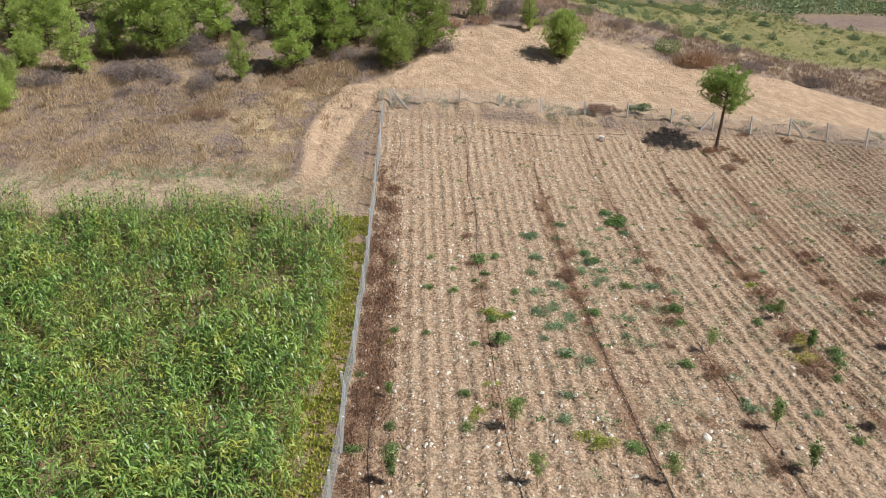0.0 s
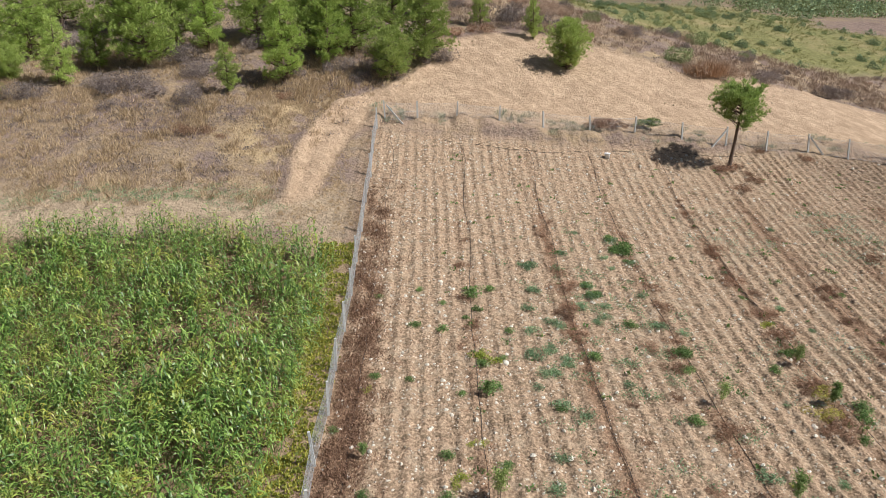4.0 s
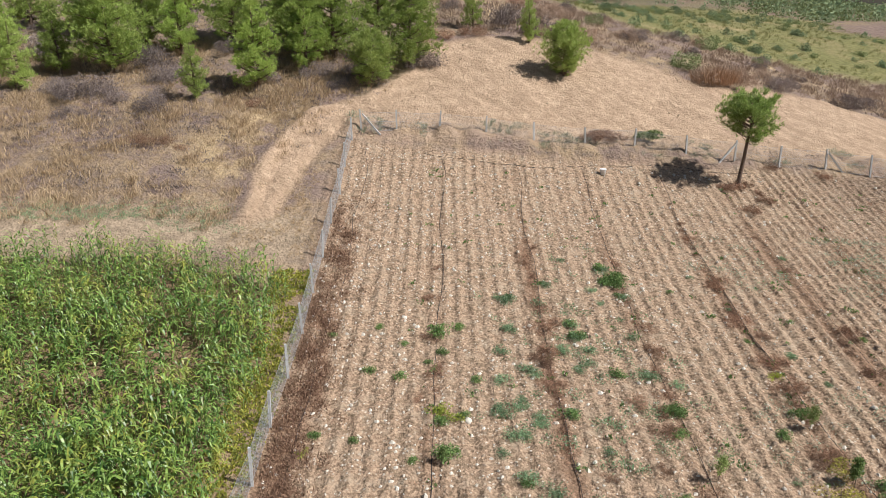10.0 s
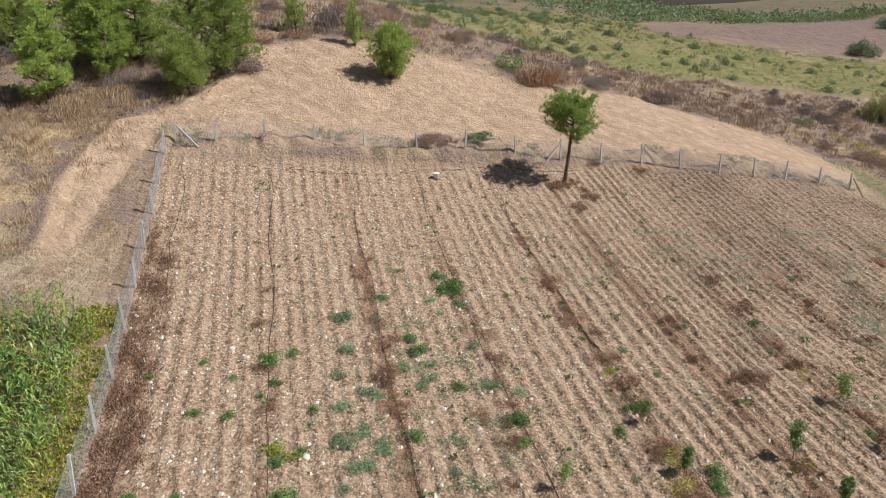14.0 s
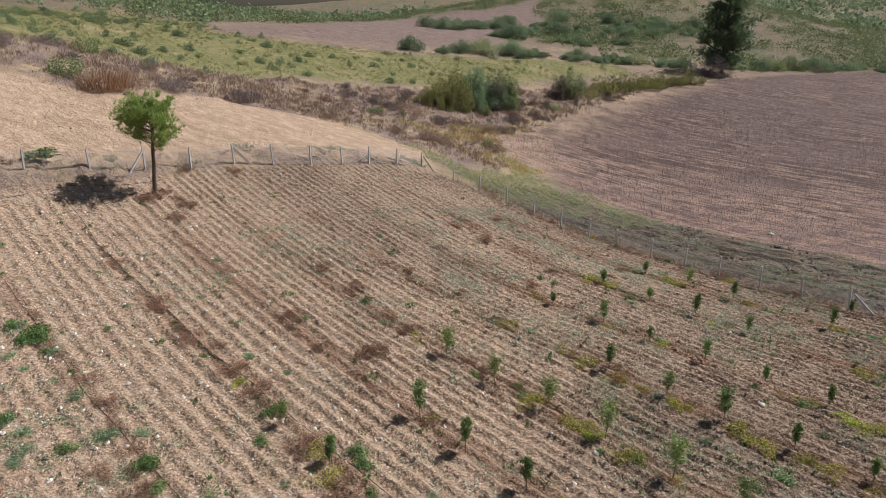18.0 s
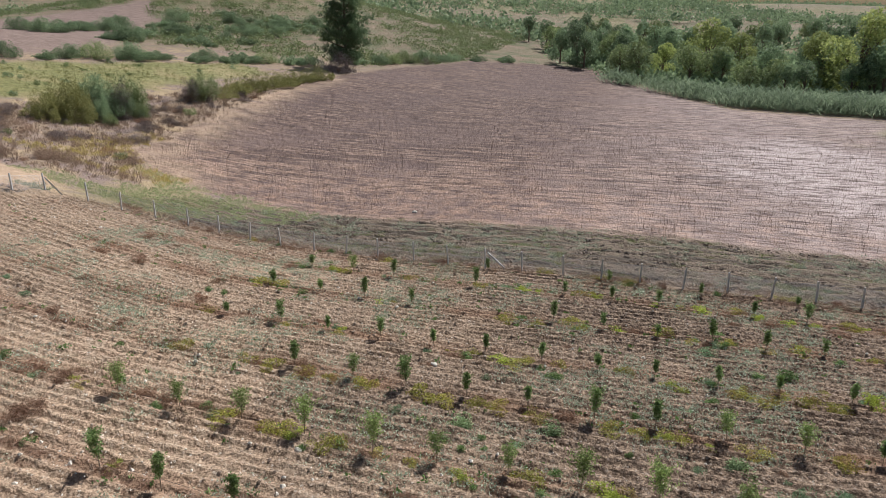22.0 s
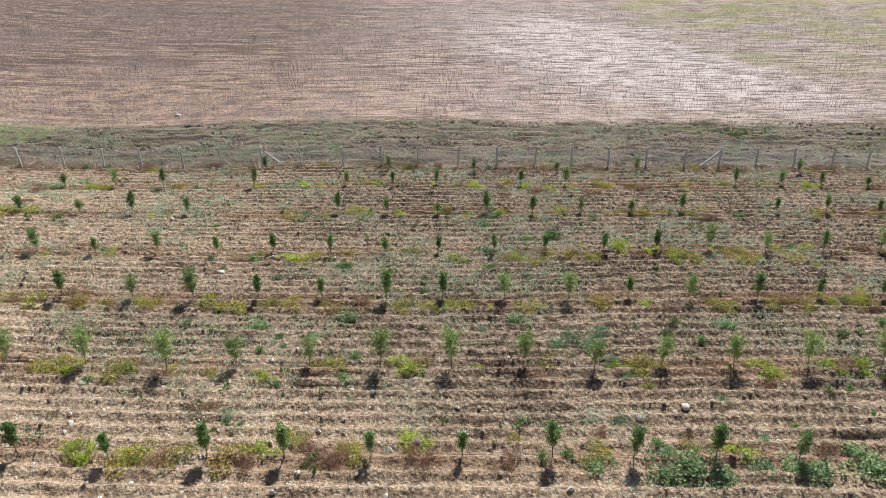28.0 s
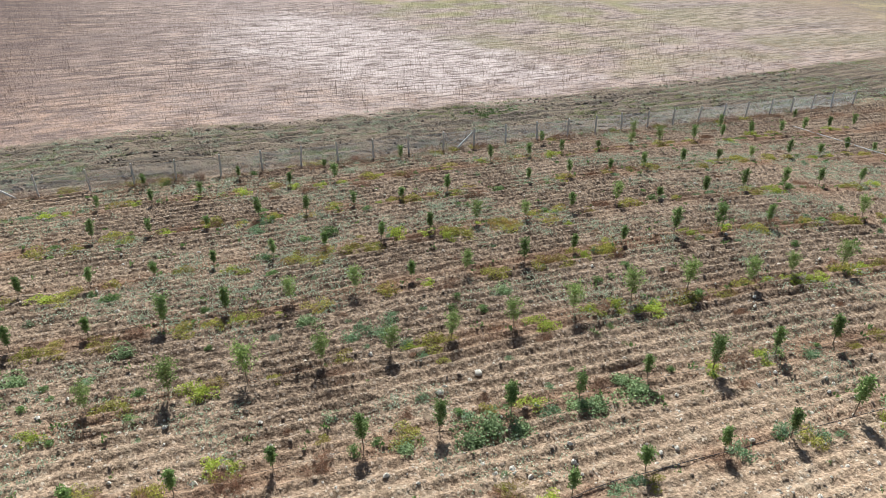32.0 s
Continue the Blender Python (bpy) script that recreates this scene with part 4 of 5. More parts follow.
    # slope, scrub belt and meadow
    x, y = scattered(22000, -62, -4, 38, 64, lambda x, y: area(HILLSIDE, x, y, 2, 1) * (0.35 + 0.6 * (lattice(x, y, 3.5, 80) > 0)))
    strew("dry_grass", grass, x, y, rng.uniform(0.5, 1.6, len(x)) * (1 + 0.4 * lattice(x, y, 1.6, 54)), STRAW, "straw-coloured dry grass over the slope", "grass")
    x, y = scattered(5000, -62, -4, 42, 70, lambda x, y: area(HILLSIDE, x, y, 2, 1) * 0.85 * (lattice(x, y, 4.5, 81) + 0.5 * lattice(x, y, 1.5, 64) > 0.0))
    strew("dry_scrub", dead, x, y, rng.uniform(0.9, 2.2, len(x)), GREY, "low grey-brown scrub over the slope", "scrub")
    x, y = scattered(1500, -12, -6.9, 36, 47, lambda x, y: 0.8 * (1 - area(CLEARED, x, y, 1, 0.5)) * (lattice(x, y, 1.5, 66) > -0.3))
    strew("dry_grass", grass, x, y, rng.uniform(0.3, 0.7, len(x)), STRAW, "straw-coloured dry grass between the track and the fence", "grass")
    x, y = scattered(4200, -60, -11.5, 37.6, 41.2, lambda x, y: 0.9 * (lattice(x * 0.4, y, 1.2, 67) > -0.25) * np.exp(-((y - 39.5) / 1.1) ** 2))
    strew("track_weeds", dead, x, y, rng.uniform(0.5, 1.1, len(x)), BLUEGREEN, "grey-green low weeds along the track", "weeds")
    x, y = scattered(26000, -4, 128, 48, 100, lambda x, y: area(SCRUB, x, y, 2, 1.2) * (0.55 + 0.45 * lattice(x, y, 5, 82)))
    strew("scrub_grass", grass, x, y, rng.uniform(0.9, 2.0, len(x)), RUSSET, "russet and brown dry grass of the scrub belt", "grass")
    x, y = scattered(5000, -4, 128, 52, 100, lambda x, y: area(SCRUB, x, y, 2, 1.2) * 0.4 * (lattice(x, y, 4, 83) > 0.0))
    strew("scrub_twigs", dead, x, y, rng.uniform(1.2, 2.8, len(x)), GREY, "grey twiggy scrub of the scrub belt", "scrub")
    x, y = scattered(10000, 14, 150, 78, 158, lambda x, y: area(MEADOW, x, y, 2, 1.5) * (0.3 + 0.5 * (lattice(x, y, 6, 84) > -0.1)))
    strew("meadow_grass", grass, x, y, rng.uniform(0.8, 1.5, len(x)), LEA, "yellow-green meadow grass", "grass")
    x, y = scattered(15000, 49.8, 64, -80, 50, lambda x, y: area(TILLED, x, y, 2, 0.6) * (0.45 + 0.4 * np.cos(2 * np.pi * (x + 0.3 * lattice(x, y, 6, 30)) / 2.1)) * (lattice(x, y * 0.5, 2.2, 85) + 0.5 * lattice(x, y, 0.9, 68) > 0.15))
    strew("strip_weeds", mat_weed, x, y, rng.uniform(0.7, 1.6, len(x)), STRIP, "green weeds on the freshly tilled strip", "weeds")
    x, y = scattered(5000, 49.8, 64, -80, 46, lambda x, y: area(TILLED, x, y, 2, 0.6) * 0.8 * (lattice(x, y, 3.4, 63) + 0.5 * lattice(x, y, 0.9, 62) > 0.05))
    strew("strip_weeds", mat_weed, x, y, rng.uniform(0.8, 1.7, len(x)), FILM, "pale grey-green weeds on the tilled strip", "weeds", sink=-0.03)
    x, y = scattered(260, 57.5, 62.5, -29, -22.5, lambda x, y: 0.9 * np.exp(-((x - 60) / 1.6) ** 2 - ((y + 26) / 2.2) ** 2))
    strew("strip_weeds", tuft, x, y, rng.uniform(0.8, 1.4, len(x)), GREEN, "bright green weed patch on the tilled strip", "weeds", sink=-0.03)
    x, y = scattered(9000, 49.8, 68, 34, 58, lambda x, y: 0.9 * (lattice(x, y, 2.5, 86) > -0.5) * (1 - area(STUBBLE, x, y, 2, 1)) * (1 - area(SCRUB, x, y, 2, 1)) * (x + y > 92))
    strew("green_verge", grass, x, y, rng.uniform(0.4, 0.8, len(x)), VERGE, "green grassy verge outside the fence corner", "grass")
    x, y = scattered(1500, 60, 84, 50, 70, lambda x, y: 0.8 * (lattice(x, y, 3.5, 87) > -0.2) * (1 - area(STUBBLE, x, y, 1, 1)))
    strew("yellow_grass", grass, x, y, rng.uniform(1.0, 1.9, len(x)), GOLD, "yellow rank grass at the field corner", "grass")
    # standing dry stalks of the harvested crop
    stalk = []
    for s in range(3):
        r = np.random.default_rng(90 + s)
        stalk.append(joined(*[tube([(a, b, 0), (a + r.normal(0, 0.08), b + r.normal(0, 0.08), r.uniform(0.35, 0.85))], [0.011, 0.006], 3) for a, b in r.normal(0, 0.35, (2, 2))]))
    x, y = scattered(17000, 63.5, 150, -70, 72, lambda x, y: (area(STUBBLE, x, y, 1, 0.6) > 0.6) * np.clip(1.15 - (x - 63) / 75, 0.12, 1) * (0.65 + 0.35 * lattice(x, y, 6, 88)))
    x = np.round(x / 0.9) * 0.9 + rng.normal(0, 0.12, len(x))
    strew("dry_stalks", stalk, x, y, rng.uniform(0.7, 1.2, len(x)), STALK, "thin dry stalks left standing in the stubble", "stubble", furrow=False)


low_plants()


def stones():
    pebbles = [stone_piece(np.random.default_rng(s)) for s in range(5)]
    x, y = scattered(52000, -6.5, 49.5, -32, 48, lambda x, y: np.clip(0.72 - 0.02 * (x + 6), 0.06, 1) * (0.6 + 0.4 * lattice(x, y, 5, 91)))
    big = rng.random(len(x)) ** 5
    strew("field_stones", pebbles, x, y, 0.055 + 0.18 * big + rng.uniform(0, 0.055, len(x)), STONE, "pale limestone pebbles strewn over hoed soil", "stones", sink=-0.005)
    ridge = lambda x, y: np.cos(2 * np.pi * (x - bow(x, y) + 0.12 * lattice(x, y, 9, 21)) / 0.68)
    x, y = scattered(34000, -6.5, 49.5, -36, 48, lambda x, y: (0.55 + 0.45 * ridge(x, y)) * np.clip(0.25 + (x + 4) / 22, 0.25, 1))
    strew("soil_clods", pebbles, x, y, (0.05 + 0.17 * rng.random(len(x)) ** 3)[:, None] * (1, 1, 0.5), CLOD, "dry brown soil clods on the furrows", "clods", sink=-0.005)
    x, y = scattered(22000, 50, 64, -70, 48, lambda x, y: area(TILLED, x, y, 1, 0.5) * (0.6 + 0.4 * np.cos(2 * np.pi * x / 1.4)))
    strew("soil_clods", pebbles, x, y, (0.12 + 0.36 * rng.random(len(x)) ** 3)[:, None] * (1, 1, 0.7), DARKCLOD, "dark turned clods on the tilled strip", "clods")
    x, y = scattered(3500, -12, 50, 40, 65, lambda x, y: area(CLEARED, x, y, 1, 0.5) * 0.5 + 0.5 * ((y > 49) & (y < 51)))
    strew("rubble", pebbles, x, y, 0.05 + 0.22 * rng.random(len(x)) ** 4, SANDSTONE, "sandy rubble on the bulldozed slope", "stones")


stones()

# ---- hoses ----


def hose(x0, y0, y1, seed):
    y = np.arange(y0, y1, 0.8)
    x = x0 + bow(x0, y) + 0.22 * lattice(y, y * 0 + seed, 5, 95) + 0.09 * lattice(y, y * 0 + seed, 1.6, 92) + 0.35 * np.clip((y - 34) / 12, 0, 1) * lattice(y, y * 0 + seed, 3.5, 96)
    z = height(x, y) + furrowed(x, y) + 0.035 + 0.03 * lattice(x, y, 1.3, 90)
    ob = new("drip_hose", mesh("drip_hose", *tube(np.stack([x, y, z], 1), [0.012 if x0 < 15 else 0.006] * len(x), 5), HOSE, smooth=True))
    return tagged(ob, "black drip hose lying along a sapling row", "hose", "drip hoses of the orchard")


for k, row in enumerate(ROWS):
    hose(row + 0.15, 8 if row < 12 else -60, 47.4 if row < 15 else 42, k)
xs = np.arange(-1.5, 21, 0.8)
ys = 47.6 + 0.7 * lattice(xs, xs * 0, 5, 97) + 0.2 * lattice(xs, xs * 0, 1.5, 94)
main = new("supply_pipe", mesh("supply_pipe", *tube(np.stack([xs, ys, height(xs, ys) + 0.02 + 0.06 * lattice(xs, ys, 1.7, 93)], 1), [0.014] * len(xs), 5), HOSE, smooth=True))
tagged(main, "black supply pipe across the head of the plot", "pipe")

xs = np.arange(34, 46, 0.8)
ys = -48.2 - 0.1 * (xs - 34) + 0.15 * lattice(xs, xs * 0, 4, 98)
pipe = new("irrigation_pipe", mesh("irrigation_pipe", *tube(np.stack([xs, ys, height(xs, ys) + 0.09], 1), [0.032] * len(xs), 6), CONCRETE, smooth=True))
tagged(pipe, "pale irrigation pipe lying across the rows", "pipe")

# ---- bushes ----


def shells(r, lobes, radii, n):
    """Leaf places and ways over the outsides of rounded lobes."""
    k = r.integers(0, len(lobes), n)
    out = r.normal(0, 1, (n, 3))
    out /= np.linalg.norm(out, axis=1, keepdims=True)
    at = lobes[k] + out * radii[k] * r.uniform(0.55, 1.1, (n, 1)) ** 0.6
    way = np.cross(out, r.normal(0, 1, (n, 3))) + out * 0.5 + r.normal(0, 0.3, (n, 3)) + (0, 0, 0.2)
    return at, way


def mound(name, seed, wide, tall, n, leaf, mat, label, slim=0.5, category="bush", twigs=True, loose=0.24, count=8, knob=0.22):
    """A low bush: leaves over uneven lobes, on a few twigs."""
    r = np.random.default_rng(seed)
    lobes = np.concatenate([np.clip(r.normal(0, loose * wide, (count, 2)), -0.4 * wide, 0.4 * wide), r.uniform(0.12, 0.62, (count, 1)) * tall], 1)
    lobes[:, 2] *= 1 - 0.7 * np.clip(np.hypot(lobes[:, 0], lobes[:, 1]) / (0.5 * wide), 0, 1)
    radii = r.uniform(0.6, 1.3, (count, 1)) * (knob * wide, knob * wide, 1.6 * knob * tall)
    at, way = shells(r, lobes, radii, n)
    at[:, 2] = np.abs(at[:, 2])
    ln = r.uniform(0.6, 1.2, n) * leaf
    root = new(name)
    part("foliage", mesh("foliage", *leaves(at, way, ln, ln * slim, r, 0.1), mat), root)
    if twigs:
        part("stem", mesh("stem", *joined(*[tube([(0, 0, -0.05), p * 0.9], [0.012 * tall + 0.004, 0.004], 3) for p in lobes]), TWIG), root, "thin woody stems")
    return tagged(root, label, category)


class Kinds:
    """Templates that are each used first themselves and then copied."""

    def __init__(self, *things, group=""):
        self.things, self.used = things, set()
        for t in things:
            if group:
                tagged(t, group=group)

    def put(self, k, x, y, size, turn=None, tall=None, sink=0.03):
        m = stand(None, x, y, size, rng.uniform(0, 360) if turn is None else turn, sink=sink, tall=tall)
        if k in self.used:
            return again(self.things[k], m)
        self.used.add(k)
        self.things[k].matrix_basis = m
        return self.things[k]


def orchard_bushes():
    low = Kinds(
        mound("bean_bush", 101, 1.1, 0.5, 900, 0.085, YELLOW, "sprawling yellowing bean plant between saplings"),
        mound("bean_bush", 102, 1.0, 0.5, 900, 0.085, LIME, "bright yellow-green bean plant between saplings"),
        mound("withered_bush", 103, 1.1, 0.42, 1300, 0.13, BROWN, "withered brown weed clump in a sapling row", 0.11, count=11, knob=0.2),
        mound("green_bush", 104, 0.9, 0.5, 800, 0.08, GREEN, "fresh green weed clump on bare soil"),
        mound("bean_bush", 105, 1.4, 0.42, 950, 0.085, YELLOW, "low spreading bean plant with brown leaves"),
        mound("squash_plant", 106, 1.25, 0.5, 760, 0.09, LEAFY, "broad-leaved dark green squash plant on soil", 0.8, loose=0.2),
        mound("grey_green_weed", 107, 0.9, 0.4, 560, 0.09, BLUEGREEN, "grey-green weed clump spread on stony soil", 0.4, loose=0.14, knob=0.26),
        group="plants along the sapling rows",
    )
    r = np.random.default_rng(107)

    def patch(kind, *spots):
        for x, y, size in spots:
            low.put(kind, x, y, size * r.uniform(0.95, 1.2), tall=size * (r.uniform(0.8, 1.2) if x > 16 and kind != 5 else r.uniform(0.6, 0.95)), sink=-0.25 if y > 49 else -0.02)

    weights = {14.1: (1, 1, 2, 2, 1, 0, 3), 18.3: (4, 3, 2, 2, 3, 0, 2), 23.3: (3, 4, 2, 2, 2, 0, 2), 28.8: (5, 3, 2, 1, 4, 0, 1), 34.0: (4, 3, 1, 1, 3, 0, 1), 39.8: (3, 2, 1, 1, 2, 0, 2), 45.0: (2, 2, 1, 1, 2, 0, 2)}
    for row, w in weights.items():
        for k in range(-52, 30):
            y = 1.05 * k + 0.75
            if y > 28 or y < -54 or r.random() < (0.12 if y < 10 else 0.5) or (17 < row < 30 and -14 < y < 17):
                continue
            size = r.uniform(0.4, 1.1)
            low.put(int(r.choice(7, p=np.array(w) / sum(w))), row + float(bow(row, y)) + r.normal(-0.1, 0.35), y + r.normal(0, 0.35), size, tall=size * r.uniform(0.7, 1.3))
    for k in range(210):
        x, y = r.uniform(11, 48), r.uniform(-45, 38)
        size = r.uniform(0.3, 0.7)
        low.put(int(r.choice((3, 6, 6, 2))), x, y, size)
    # withered clumps that lie along the rows
    for k in range(40):
        row = ROWS[int(r.integers(5, 11))]
        y = r.uniform(10, 40) if row < 17 else r.uniform(-40, 26)
        size = r.uniform(0.4, 0.9) if row < 17 else r.uniform(0.5, 1.25)
        low.put(2, row + float(bow(row, y)) + r.normal(0, 0.3), y, size, tall=size * r.uniform(0.4, 0.9))
    # withered strips, broken into clumps, along the west rows
    for row, y0, y1, chance in [(1, 24, 40, 0.45), (2, 23, 40, 0.9), (3, 24, 40, 0.45), (4, 24, 42, 0.6), (5, 28, 42, 0.4), (6, 22, 38, 0.3), (7, 20, 36, 0.3)]:
        for y in np.arange(y0, y1, 0.8):
            if r.random() < chance and lattice(y, row * 9.0, 2.6, 55) > -0.45:
                size = r.uniform(0.5, 0.9)
                low.put(2, ROWS[row] + float(bow(ROWS[row], y)) + r.normal(0, 0.18), y + r.normal(0, 0.2), size, tall=size * r.uniform(0.4, 0.8))
    # stony west half of the plot
    patch(6, (3.0, 33.0, 1.1), (2.6, 33.4, 0.6), (2.5, 29.0, 0.9), (3.0, 30.6, 0.8), (3.5, 27.6, 1), (3.9, 27.3, 0.7), (2.4, 26.9, 1), (2.3, 24.8, 1.1), (3.0, 25.2, 0.8), (3.1, 25.6, 0.6), (6.0, 31.1, 0.8), (6.1, 30.1, 1), (5.3, 29.0, 0.6), (6.2, 28.0, 0.8), (6.4, 29.0, 0.8))
    patch(6, (8.5, 36.2, 0.9), (9.0, 33.5, 0.8), (7.7, 33.0, 0.5), (8.6, 30.1, 0.8), (8.5, 27.2, 0.8), (9.7, 26.5, 0.8), (5.0, 24.7, 0.8), (3.7, 24.1, 0.8), (6.0, 22.5, 0.7), (6.2, 37.0, 0.8), (5.1, 34.6, 0.9), (4.6, 32.9, 0.9), (7.5, 34.2, 0.7), (3.0, 23.4, 0.9))
    patch(3, (8.9, 35.1, 1.4), (8.3, 35.0, 1.0), (-3.1, 30.7, 0.5), (-1.9, 29.4, 0.5), (1.3, 27.0, 0.6), (-0.2, 28.9, 0.7), (-0.3, 30.4, 1.1), (0.6, 30.7, 0.7), (-1.9, 27.2, 0.7), (0.0, 22.4, 1.1), (-0.1, 24.2, 0.8), (0.8, 24.7, 0.6), (-3.4, 23.2, 0.5), (-0.7, 28.1, 0.5), (7.3, 27.3, 0.8), (5.0, 24.5, 0.9), (9.1, 24.6, 1), (8.9, 23.5, 0.7), (-3.2, 27.5, 0.7))
    patch(1, (-5.2, 22.6, 0.5))
    patch(3, (3.1, 33.4, 0.5), (0.3, 17.6, 0.7), (5.6, 15.6, 0.75), (8.0, 20.0, 0.8), (-4.9, 23.5, 0.6), (-4.9, 16.4, 0.7), (-5.2, 30.0, 0.6), (14.8, 50.9, 2.2))
    patch(2, (36.1, 36.1, 1.1), (36.2, 33.5, 1.1), (31.5, 33.1, 0.8), (41.7, 37.2, 0.8), (36.4, 27.8, 0.7), (27.3, 31.2, 0.8), (23.2, 33.8, 1.1), (23.2, 31.2, 1.0), (22.8, 27.9, 1.0), (22.7, 26.1, 0.9), (20.1, 25.9, 1.1), (18.8, 30.5, 0.8), (14.4, 35.1, 1.1), (14.0, 31.2, 1.0), (14.2, 28.1, 1.3), (14.2, 26.3, 1.3), (13.8, 22.4, 1.0), (9.3, 30.9, 1.0), (9.3, 28.9, 1.0), (4.7, 31.1, 1.2), (4.5, 28.5, 1.3), (13.6, 19.5, 1.0), (33.0, 26.8, 0.9), (28.1, 27.8, 0.7), (38.4, 23.0, 0.7), (27.3, 24.6, 0.8), (27.7, 20.0, 0.7), (23.0, 19.9, 0.8), (27.6, 17.4, 0.6), (19.3, 43.1, 1.2), (42.8, 26.4, 0.7), (23.0, 22.6, 0.7), (18.6, 45.9, 1.0), (14.7, 30.3, 0.7), (10.8, 50.7, 1.7), (12.0, 50.8, 1.6), (11.4, 51.2, 1.5), (18.9, 46.0, 1.2), (19.8, 46.3, 0.9), (20.6, 44.4, 1.2), (20.3, 45.2, 0.8), (22.4, 48.8, 1.0), (25.6, 47.8, 1.0))
    patch(2, (9.2, 19.1, 1.2), (13.4, 19.1, 1.1), (5.9, 14.8, 0.8), (9.0, 13.2, 1.0), (19.6, 25.4, 1.2), (13.5, 21.9, 1.0), (5.8, 21.2, 0.5), (5.6, 18.7, 0.6), (7.4, 15.9, 0.7), (12.8, 19.4, 0.8), (7.6, 21.5, 0.7), (4.5, 32.5, 0.9), (4.7, 29.2, 0.9), (4.5, 26.7, 0.9), (-0.7, 33.1, 0.7), (-0.8, 29.9, 0.7), (-0.5, 27.5, 0.8), (14.0, 31.6, 0.9), (14.1, 34.7, 0.9), (7.9, 25.4, 0.9), (8.4, 23.7, 0.9))
    patch(3, (4.2, 14.4, 0.9), (-1.8, 18.3, 0.7), (-1.9, 16.2, 0.7), (14.7, 20.0, 0.9), (-1.2, 22.1, 0.6), (12.7, 23.4, 0.7), (2.8, 20.9, 0.6), (-4.8, 14.9, 0.8), (-6.1, 15.0, 0.8), (-6.4, 20.0, 0.6), (8.6, 35.1, 1.0), (9.0, 34.7, 0.9), (8.1, 36.2, 0.6))
    patch(3, (15.0, 20.7, 1.0), (8.9, 35.0, 1.0), (8.3, 36.4, 0.8), (5.9, 31.1, 0.9), (6.2, 30.1, 0.9), (22.8, 29.6, 0.7), (23.5, 24.2, 0.6), (8.8, 33.7, 0.6), (9.1, 24.9, 0.9), (8.9, 24.8, 0.8), (14.2, 24.7, 0.6), (23.3, 19.8, 0.6))
    patch(6, (2.9, 21.2, 1.0), (2.4, 18.0, 0.8), (3.1, 33.2, 0.9), (2.9, 30.9, 0.7), (3.8, 24.5, 0.8), (2.6, 23.5, 0.8), (3.8, 20.5, 0.7), (2.2, 25.1, 0.7), (5.3, 29.2, 0.7), (5.8, 27.6, 0.7), (1.9, 16.4, 0.9), (9.5, 16.7, 0.9), (8.8, 27.1, 0.8), (2.1, 22.5, 0.7))
    patch(1, (-0.0, 24.7, 1.1), (2.8, 15.1, 1.0), (-1.5, 17.0, 0.7), (-0.7, 19.0, 0.6), (10.3, 16.3, 0.4))
    # east half
    patch(0, (33.0, 8.4, 0.9))
    patch(4, (32.2, -14.0, 1.1), (32.3, -10.8, 1.2), (33.0, -5.2, 1), (32.7, -6.4, 0.8), (32.8, -3.4, 0.9), (32.9, -2.0, 0.8), (31.9, -16.5, 0.8))
    patch(1, (33.3, 9.4, 1))
    patch(1, (30.9, -16.9, 0.6), (32.3, -10.3, 0.8))
    patch(3, (33.0, 11.2, 0.8), (32.3, 6.5, 0.8), (32.3, 6.2, 0.6), (32.0, -0.9, 0.7), (35.8, -4.6, 1), (35.6, -3.2, 0.7))
    patch(3, (38.7, -7.7, 0.7), (39.3, -2.1, 0.7), (33.3, -16.9, 0.7), (40.9, -1.7, 0.8))
    patch(6, (37.9, -1.1, 1.1))
    patch(2, (33.0, 11.7, 0.9), (32.8, -8.8, 0.9), (37.8, -14.4, 0.9), (43.7, -12.3, 0.9), (43.5, -8.7, 0.9), (43.7, -5.2, 1), (38.7, -0.9, 1))
    patch(0, (27.7, 19.3, 0.8), (27.8, 16.3, 0.6), (28.0, 14.7, 1.0), (28.2, 12.0, 1.0), (27.8, 10.9, 0.9), (28.3, 8.4, 1.0), (28.1, 3.5, 0.9), (28.0, 2.3, 0.7), (27.3, -10.7, 0.9), (27.2, -13.3, 0.9), (22.9, 16.5, 1.0), (23.0, 13.8, 0.7), (23.3, 6.2, 0.9), (23.1, 0.6, 0.5), (23.5, -2.2, 0.7), (23.0, -5.7, 0.9), (23.0, -6.3, 0.7), (23.0, 12.1, 0.5), (22.8, 10.7, 0.5), (18.1, 12.0, 0.9), (18.2, 10.6, 0.9), (18.2, 8.9, 0.9), (18.4, 5.1, 0.9), (19.0, -0.2, 0.5), (18.2, -2.8, 0.9), (18.3, -6.0, 0.6), (21.7, -5.7, 0.4))
    patch(4, (27.8, 17.7, 0.9), (28.0, 9.4, 0.9), (28.1, 6.6, 0.8), (28.2, 0.8, 0.8), (28.0, -2.3, 0.8), (27.9, -5.6, 0.9), (27.0, -14.1, 0.9), (26.8, -16.7, 0.9), (22.8, 14.2, 0.9), (23.6, 2.8, 0.6), (19.2, 6.9, 0.7), (18.2, 11.7, 0.8))
    patch(1, (28.1, 1.4, 0.6), (27.9, -0.5, 0.4), (27.8, -7.5, 0.6), (27.0, -15.5, 0.7), (22.9, 15.6, 0.7), (22.7, 8.7, 0.8), (23.4, 3.4, 1.0), (23.0, -4.9, 0.6), (22.4, -10.4, 1.1), (22.3, -12.9, 0.7), (22.2, -14.0, 0.8), (18.3, 13.7, 0.9), (18.3, 13.3, 0.7), (18.5, 7.9, 0.8), (18.9, 3.3, 0.8), (18.7, 2.7, 0.6), (18.1, -7.5, 0.7))
